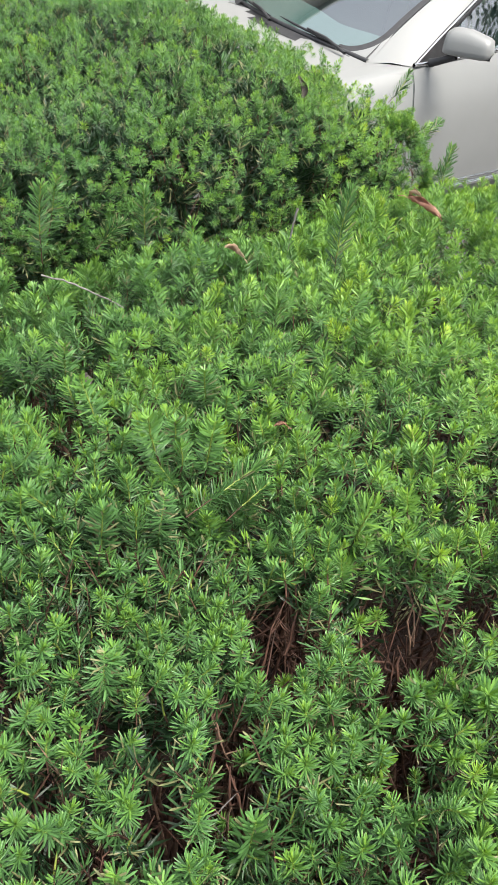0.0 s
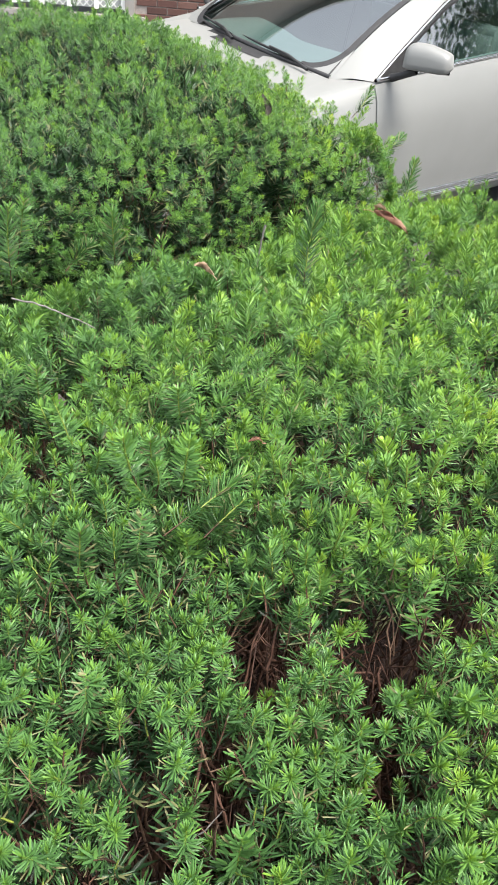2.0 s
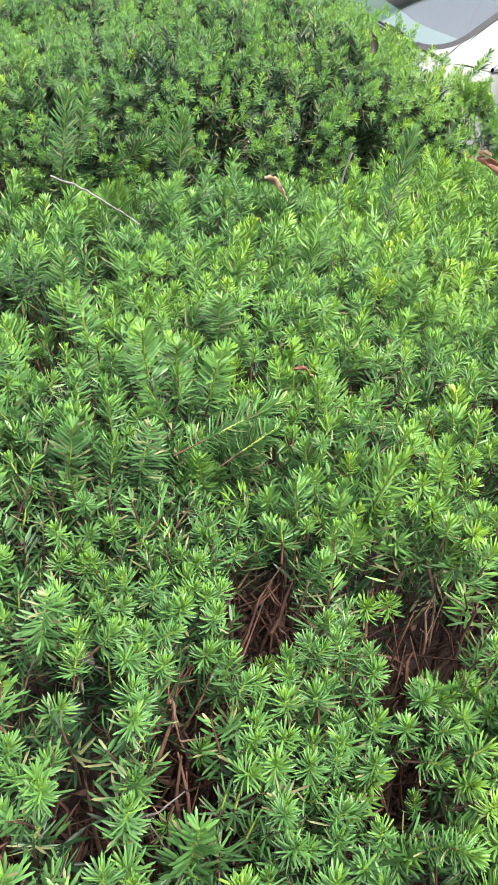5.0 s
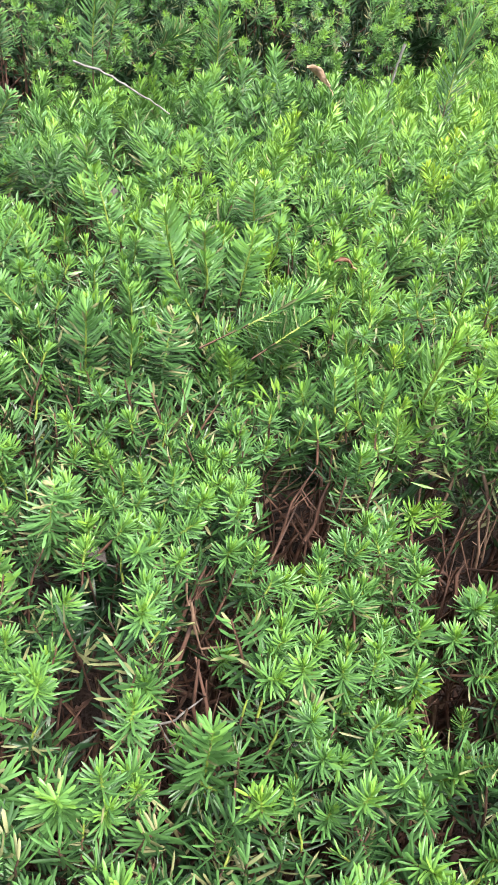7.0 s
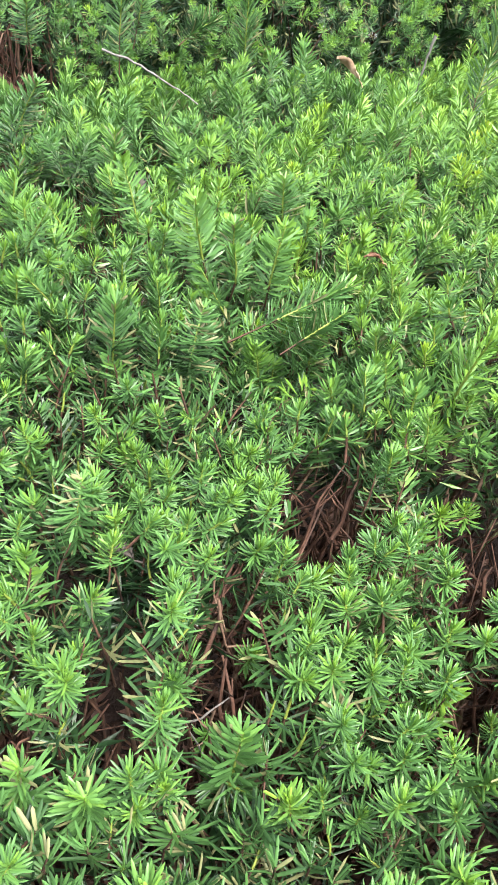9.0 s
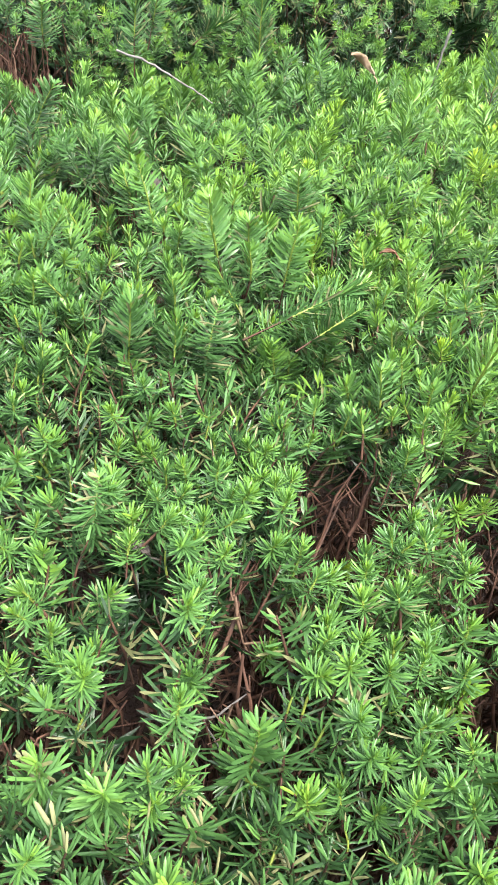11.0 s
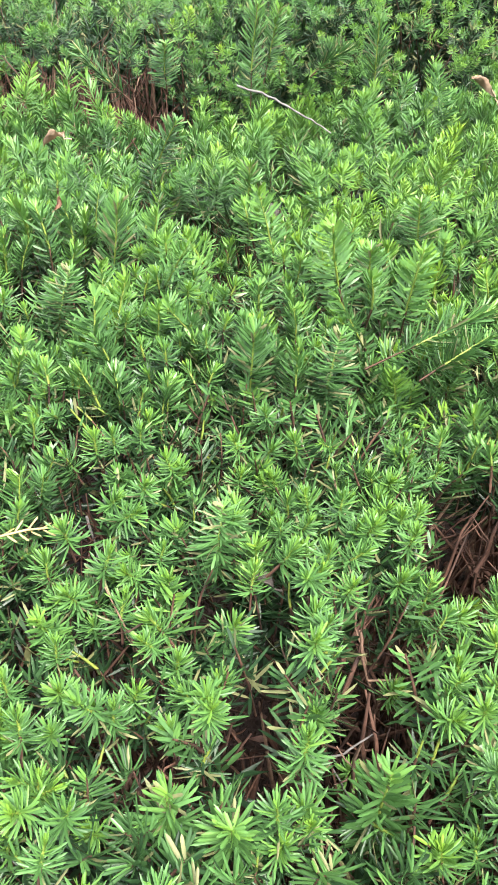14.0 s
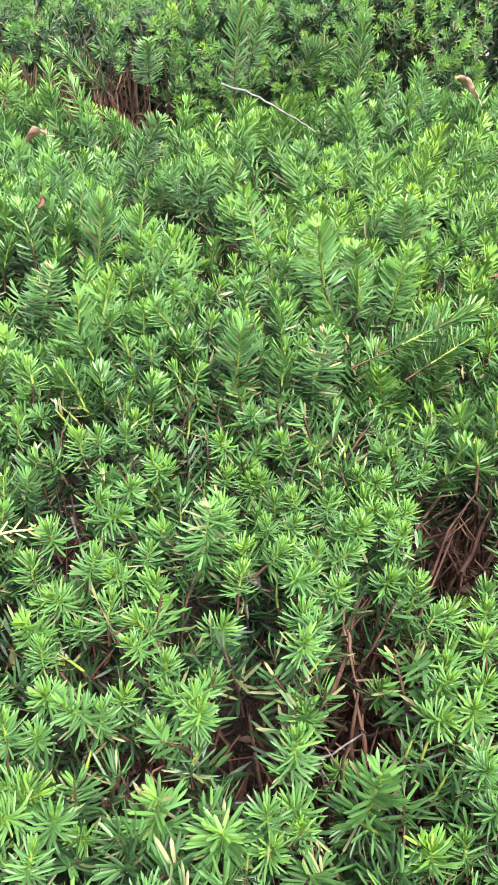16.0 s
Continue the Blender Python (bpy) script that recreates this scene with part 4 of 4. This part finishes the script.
        part("mirror_sail", bm, RUBBER, car, "black triangle behind the mirror")
        build_mirror(car, m)
        build_door(car, -0.06, 1.4, m)
        build_door(car, 1.41, 1.9, m)
        for u in (-0.82, 2.25):
            build_wheel(car, u, 0.0 if m == 1 else CAR_W, m)
        bm = bmesh.new()
        rows = [[fix((u, y + d, z)) for u, y, z in ((-1.62, 0.2, 0.6), (-1.5, 0.13, 0.62), (-1.3, 0.085, 0.66), (-1.2, 0.07, 0.7))] for d, z0 in ((-0.012, 0), (-0.004, 0.0))]
        tube(bm, rows[0], [0.03, 0.05, 0.05, 0.02], 8)
        part("headlight", bm, LENS, car, "clear headlight", True)
        bm = bmesh.new()
        tube(bm, [fix(p) for p in ((3.12, 0.07, 0.82), (3.22, 0.1, 0.82), (3.33, 0.2, 0.82), (3.38, 0.34, 0.82))], [0.03, 0.055, 0.055, 0.03], 8)
        part("tail_light", bm, RED_LENS, car, "red tail light", True)
    # inside: dashboard, wheel, seats, floor
    bm = bmesh.new()
    sheet(bm, [[(glass_foot(k)[0] + d, glass_foot(k)[1] + 0.02, glass_foot(k)[2] + h + 0.012 * math.sin(9 * k)) for k in np.linspace(0.01, 0.98, 17)] for d, h in ((0.02, -0.02), (0.25, -0.01), (0.5, -0.015), (0.62, -0.06), (0.66, -0.35))])
    part("dashboard", bm, DASH, car, "grey dashboard", True)
    bm = bmesh.new()
    tube(bm, [(0.62 + 0.08 * math.sin(a), 0.55 + 0.19 * math.cos(a), 0.93 + 0.17 * math.sin(a)) for a in np.linspace(0, math.tau, 25)], 0.016, 8)
    tube(bm, [(0.5, 0.55, 0.86), (0.62, 0.55, 0.93)], [0.05, 0.05], 8)
    tube(bm, [(0.62, 0.37, 0.93), (0.62, 0.73, 0.93)], 0.016, 6)
    part("steering_wheel", bm, DASH, car, "grey steering wheel", True)
    for u, y0, y1 in ((1.15, 0.3, 0.8), (1.15, 0.92, 1.42), (2.25, 0.3, 1.42)):
        bm = bmesh.new()
        for x0, x1, z0, z1 in ((u - 0.4, u + 0.15, 0.45, 0.58), (u + 0.08, u + 0.26, 0.5, 1.08)):
            box(bm, (x0, y0, z0), (x1, y1, z1))
        if y1 - y0 < 0.8:
            box(bm, (u + 0.14, y0 + 0.12, 1.1), (u + 0.24, y1 - 0.12, 1.28))
        bmesh.ops.bevel(bm, geom=bm.edges[:], offset=0.04, segments=2, affect="EDGES")
        part("seat", bm, SEAT, car, "grey leather seat", True)
    bm = bmesh.new()
    sheet(bm, [[(u, 0.12, 0.3), (u, CAR_W - 0.12, 0.3)] for u in (-0.35, 0.7, 2.9)])
    sheet(bm, [[(-0.35, 0.12, 0.3), (-0.35, CAR_W - 0.12, 0.3)], [(-0.4, 0.12, 0.86), (-0.4, CAR_W - 0.12, 0.86)]])
    part("cabin_floor", bm, RUBBER, car, "dark cabin floor")
    return car


build_car()


# ---- the house across the drive ----
HOUSE_Y, HOUSE_Z = 9.7, 0.19


def build_house():
    bm = bmesh.new()
    for x0, x1, z0, z1 in ((-14, -2.35, -0.4, 6.6), (-0.82, 10, -0.4, 6.6), (-2.35, -0.82, 2.3, 6.6)):
        box(bm, (x0, HOUSE_Y + 0.012, z0), (x1, HOUSE_Y + 0.3, z1))
    wall = tagged(link_mesh("wall_brick", bm, MORTAR), "red brick house wall beyond the drive", "wall", kind="structure")
    bm = bmesh.new()
    box(bm, (-14.2, HOUSE_Y - 0.4, 6.6), (10.2, HOUSE_Y + 8, 6.8))
    tagged(link_mesh("roof", bm, GREY_PANEL), "flat grey house roof", "roof", kind="structure")
    # screen door: grey panel behind white posts and a diamond lattice
    gate = tagged(new("screen_door"), "grey panel door with white bars and diamond lattice", "door")
    gate.location = (-1.585, HOUSE_Y, HOUSE_Z)
    bm = bmesh.new()
    box(bm, (-0.76, 0.1, 0.09), (0.76, 0.14, 2.18))
    part("panel", bm, GREY_PANEL, gate)
    for k in range(6):
        bm = bmesh.new()
        x = -0.74 + k * 0.296
        box(bm, (x - 0.022, 0.02, 0.09), (x + 0.022, 0.07, 2.18))
        part("bar", bm, WHITE_PAINT, gate)
    bm = bmesh.new()
    for k in range(-8, 38):
        for d in (1, -1):
            x0 = -0.74 + k * 0.074 - (0 if d == 1 else -0.0)
            pts = [(x0 + d * h - (0.6 if d == 1 else 0) * 0, 0.08, 0.1 + h) for h in np.linspace(0, 2.05, 30)]
            pts = [p for p in pts if -0.74 < p[0] < 0.74]
            if len(pts) > 1:
                tube(bm, [pts[0], pts[-1]], 0.006, 4)
    part("lattice", bm, WHITE_PAINT, gate, "fine white diamond lattice")
    bm = bmesh.new()
    box(bm, (0.76, -0.02, 0.02), (0.86, 0.12, 2.2))
    part("post", bm, CONCRETE, gate, "beige door post")
    bm = bmesh.new()
    box(bm, (-2.45, HOUSE_Y - 0.1, HOUSE_Z - 0.3), (-0.6, HOUSE_Y, HOUSE_Z + 0.05))
    bmesh.ops.bevel(bm, geom=bm.edges[:], offset=0.012, segments=2, affect="EDGES")
    tagged(link_mesh("door_step", bm, CONCRETE), "pale concrete step before the screen door", "step")
    return wall


WALL = build_house()


# ---- a tree at the far end of the drive ----
LEAF = mottled("tree_leaf", 1.5, [(0.3, (0.03, 0.07, 0.02)), (0.7, (0.07, 0.14, 0.035))], 0.6)
BARK = mottled("bark", 8.0, [(0.3, (0.05, 0.04, 0.03)), (0.7, (0.12, 0.1, 0.08))], 0.9, 40.0, 0.6, 0.01)


def build_tree(seed, x, y, height):
    rng = np.random.default_rng(seed)
    tree = tagged(new("tree"), "leafy green tree with a dark trunk beside the drive", "tree")
    tree.location = (x, y, DRIVE)
    wood, leaves = [], []
    top = np.array([0.2, 0.1, height * 0.8])
    wood.append(tube_chunk([(0, 0, 0), (0.05, 0, height * 0.3), (0.1, 0.1, height * 0.55), top], [0.2, 0.15, 0.1, 0.03], 0, 8))
    for k in range(22):
        a = k * 2.4
        f = np.array([0.08, 0.05, height * rng.uniform(0.14, 0.6)])
        d = np.array([math.cos(a), math.sin(a), rng.uniform(0.3, 0.9)])
        tip = f + d * height * rng.uniform(0.2, 0.36)
        wood.append(tube_chunk([f, (f + tip) / 2 + (0, 0, 0.15), tip], [0.06, 0.04, 0.012], 0, 5))
        for _ in range(9):
            c = f + (tip - f) * rng.uniform(0.35, 1.1) + rng.normal(0, 0.35, 3)
            n = 400
            o = c + rng.normal(0, 0.26, (n, 3))
            u, v = rng.normal(0, 0.022, (n, 3)), rng.normal(0, 0.022, (n, 3))
            verts = np.stack([o - u, o + v * 0.7, o + u, o - v * 0.7], 1).reshape(-1, 3)
            base = (np.arange(n) * 4)[:, None]
            tris = np.concatenate([base + [0, 1, 2], base + [0, 2, 3]])
            leaves.append((verts, tris, np.zeros(len(tris), int), np.zeros(len(verts))))
    for name, chunks, mat in (("trunk", wood, BARK), ("crown", leaves, LEAF)):
        ob = new(name, chunk_mesh(name, merge(chunks), [mat]))
        ob.parent = tree


build_tree(3, 8.6, 6.2, 7.9)


# ---- litter under the open spots ----
LITTER = mottled("leaf_litter", 45.0, [(0.25, (0.03, 0.016, 0.012)), (0.5, (0.1, 0.048, 0.034)), (0.75, (0.22, 0.14, 0.115))], 0.9)


def build_litter():
    rng = np.random.default_rng(21)
    chunks = []
    for hx, hy, a, b in HOLES:
        n = 260
        o = np.c_[hx + rng.normal(0, a * 1.3 + 0.02, n), hy + rng.normal(0, b * 1.3 + 0.05, n), BED + 0.014 + rng.uniform(0, 0.03, n)]
        ang = rng.uniform(0, 6.28, n)
        ln, wd = rng.uniform(0.005, 0.018, n), rng.uniform(0.0008, 0.005, n)
        u = np.c_[np.cos(ang), np.sin(ang), rng.normal(0, 0.3, n)] * ln[:, None]
        v = np.c_[-np.sin(ang), np.cos(ang), rng.normal(0, 0.4, n)] * wd[:, None]
        verts = np.stack([o - u, o + v + (0, 0, 0.003), o + u, o - v], 1).reshape(-1, 3)
        base = (np.arange(n) * 4)[:, None]
        chunks.append((verts, np.concatenate([base + [0, 1, 2], base + [0, 2, 3]]), np.zeros(2 * n, int), np.zeros(4 * n)))
    ob = new("leaf_litter", chunk_mesh("leaf_litter", merge(chunks), [LITTER]))
    tagged(ob, "dry brown needles and leaf bits on the soil", "litter", kind="stuff")


build_litter()


# ---- small things lying on the hedge ----
def dead_leaf(spot, size, turn, curl, mat, label, broad=0.24):
    """A dry curled leaf: a pointed blade rolled along its midrib, with a short stalk."""
    bm = bmesh.new()
    rows = []
    for s in np.linspace(0, 1, 13):
        w = size * (broad * math.sin(math.pi * min(s * 0.95 + 0.02, 1)) ** 0.9 + 0.015 * math.sin(29 * s))
        row = []
        for k in np.linspace(-1, 1, 9):
            a = k * curl * (0.75 + 0.5 * s)
            row.append((w * math.sin(a) / curl * 1.3 + 0.07 * size * math.sin(5 * s), size * (s - 0.5), w * (1 - math.cos(a)) / curl + 0.16 * size * math.sin(3.4 * s + 0.4) + 0.035 * size * math.sin(13 * s + 5 * k) + 0.02 * size * math.sin(31 * s - 9 * k)))
        rows.append(row)
    sheet(bm, rows)
    bmesh.ops.solidify(bm, geom=bm.faces[:], thickness=0.0006)
    tube(bm, [(0, -size * 0.5, 0), (size * 0.03, -size * 0.62, size * 0.02), (size * 0.1, -size * 0.75, 0.0)], 0.0008, 5)
    ob = link_mesh("dead_leaf", bm, mat, None, "", True)
    ob.matrix_world = Matrix.Translation(spot) @ pose(0, 0, 0, *turn)
    tagged(ob, label, "leaf")


dead_leaf((0.372, 1.395, 1.292), 0.082, (-8, 25, 215), 2.7, RED_LEAF, "curled reddish-brown dead leaf lying on the hedge", 0.19)
dead_leaf((0.352, 1.4, 1.312), 0.045, (30, 15, 190), 2.4, TAN_LEAF, "small curled tan dead leaf lying on the hedge", 0.2)
dead_leaf((-0.414, 0.844, 1.28), 0.036, (-20, 20, 60), 1.9, TAN_LEAF, "curled tan dead leaf lying on the hedge")
dead_leaf((-0.34, 0.708, 1.276), 0.018, (35, 40, 20), 2.2, DEAD_LEAF, "small brown dead leaf caught in the hedge")
dead_leaf((0.02, 1.14, 1.295), 0.046, (50, 40, 150), 2.6, TAN_LEAF, "pale tan dead leaf caught in the hedge")
dead_leaf((-0.17, 0.858, 1.226), 0.03, (25, -35, 160), 1.1, GREY_LEAF, "grey dead leaf in an open spot")
dead_leaf((0.09, 0.776, 1.234), 0.02, (20, 10, 100), 1.2, DEAD_LEAF, "small orange-brown dead leaf")
dead_leaf((-0.052, 0.421, 1.163), 0.024, (10, 10, 80), 0.5, GREY_LEAF, "flat grey dead leaf on the hedge")
dead_leaf((0.157, 1.883, 1.36), 0.055, (65, 10, 20), 2.0, GREY_LEAF, "dark brown dead leaf on the far hedge")
dead_leaf((0.1, 0.48, 0.99), 0.05, (5, 10, 40), 0.6, GREY_LEAF, "grey dead leaf under the bare stems")


def twig(points, radius, mat, label, forks=()):
    """A thin bare twig, tapered and knobbly, with side twigs."""
    bm = bmesh.new()
    rng = np.random.default_rng(int(abs(points[0][0]) * 9999))

    def branch(path, r):
        path = [Vector(p) for p in path]
        fine = []
        for a, b in zip(path, path[1:]):
            for k in range(4):
                fine.append(a.lerp(b, k / 4) + Vector(rng.normal(0, r * 0.3, 3)))
        fine.append(path[-1])
        tube(bm, fine, [r * (1 - 0.55 * k / len(fine)) * rng.uniform(0.85, 1.2) for k in range(len(fine))], 6)
    branch(points, radius)
    for f in forks:
        branch(f, radius * 0.65)
    ob = link_mesh("dead_twig", bm, mat, None, "", True)
    tagged(ob, label, "twig")


twig([(-0.245, 0.972, 1.318), (-0.215, 0.97, 1.314), (-0.185, 0.969, 1.303), (-0.155, 0.968, 1.291), (-0.132, 0.966, 1.28)], 0.0015, PALE_TWIG, "pale grey dead twig lying on the hedge")
twig([(0.127, 1.294, 1.314), (0.123, 1.292, 1.285), (0.118, 1.29, 1.23)], 0.002, PALE_TWIG, "short pale dead twig standing in the hedge")
twig([(0.017, 0.412, 1.188), (0.02, 0.408, 1.155), (0.032, 0.4, 1.13)], 0.0011, TAN_TWIG, "thin tan dead twig in a bare spot")
twig([(0.024, 0.4, 1.165), (0.031, 0.395, 1.13), (0.043, 0.392, 1.1)], 0.0013, TAN_TWIG, "tan dead twig in a bare spot", [[(0.035, 0.394, 1.12), (0.055, 0.4, 1.122), (0.07, 0.405, 1.126)]])
twig([(0.0, 0.335, 1.13), (0.012, 0.33, 1.115), (0.03, 0.335, 1.125), (0.045, 0.345, 1.14)], 0.0012, PALE_TWIG, "pale forked dead twig in a bare spot", [[(0.012, 0.33, 1.115), (0.01, 0.338, 1.14)], [(0.02, 0.332, 1.12), (0.04, 0.32, 1.1)]])
twig([(-0.085, 0.262, 1.11), (-0.07, 0.26, 1.118), (-0.06, 0.262, 1.13)], 0.0015, PALE_TWIG, "small pale dead twig in a bare spot", [[(-0.07, 0.26, 1.118), (-0.072, 0.266, 1.14)]])
twig([(0.218, 0.6, 1.175), (0.214, 0.59, 1.14), (0.21, 0.575, 1.1)], 0.0022, TAN_TWIG, "thick tan bare twig in a bare spot")
twig([(0.232, 0.59, 1.17), (0.248, 0.575, 1.14), (0.255, 0.555, 1.09)], 0.0018, TAN_TWIG, "tan bare twig in a bare spot", [[(0.24, 0.583, 1.155), (0.262, 0.6, 1.165)]])
twig([(0.27, 0.6, 1.17), (0.262, 0.585, 1.12), (0.258, 0.57, 1.08)], 0.0012, TAN_TWIG, "thin tan bare twig in a bare spot")
twig([(0.19, 0.61, 1.16), (0.193, 0.59, 1.11), (0.188, 0.57, 1.07)], 0.0014, TAN_TWIG, "brown bare twig in a bare spot")
twig([(-0.2, 0.45, 1.15), (-0.19, 0.44, 1.12), (-0.195, 0.43, 1.08)], 0.0013, PALE_TWIG, "lichened bare twig in a bare spot", [[(-0.19, 0.44, 1.12), (-0.178, 0.442, 1.14)]])


def straw_shoot(spot, turn, count, label):
    """A dead shoot with straw-yellow needles in two rows."""
    rng = np.random.default_rng(5)
    chunks = [tube_chunk([(0, 0, 0), (0, 0.02, 0.002), (0, 0.045, 0.0)], [0.001, 0.0009, 0.0006], 0, 5)]
    for k in range(count):
        s = (k + 0.5) / count
        side = 1 if k % 2 else -1
        axis = np.array([side * 0.8, 0.55, rng.normal(0.0, 0.25)])
        axis /= np.linalg.norm(axis)
        across = np.cross(axis, (0, 0, 1.0))
        chunks.append(needle_chunk(rng, np.array([0, 0.045 * s, 0.0]), axis, across / np.linalg.norm(across), 0.015 * rng.uniform(0.8, 1.1), 0.0018, 0.05, 0, 2))
    ob = new("dead_shoot", chunk_mesh("dead_shoot", merge(chunks), [STRAW]))
    ob.matrix_world = Matrix.Translation(spot) @ pose(0, 0, 0, *turn)
    tagged(ob, label, "shoot")


straw_shoot((0.086, 0.583, 1.192), (-35, 25, -75), 13, "dead straw-yellow yew shoot on the hedge")
straw_shoot((-0.225, 0.378, 1.195), (0, -15, -60), 11, "dead straw-yellow yew shoot beside a bare spot")


# ---- bricks of the house wall ----
def lay_bricks():
    bm = bmesh.new()
    box(bm, (-0.107, -0.006, -0.0325), (0.107, 0.012, 0.0325))
    bmesh.ops.bevel(bm, geom=[e for e in bm.edges if all(v.co.y < 0 for v in e.verts)], offset=0.004, segments=1, affect="EDGES")
    me = bpy.data.meshes.new("brick")
    bm.to_mesh(me)
    bm.free()
    me.materials.append(BRICK)
    for course in range(15):
        for k in range(34):
            x = -5.2 + k * 0.225 + (0.1125 if course % 2 else 0)
            if -2.47 < x < -0.7 or x > 0.9:
                continue
            ob = new("brick", me)
            ob.parent = WALL
            ob.location = (x, HOUSE_Y + 0.004, HOUSE_Z - 0.035 + 0.075 * course)


lay_bricks()
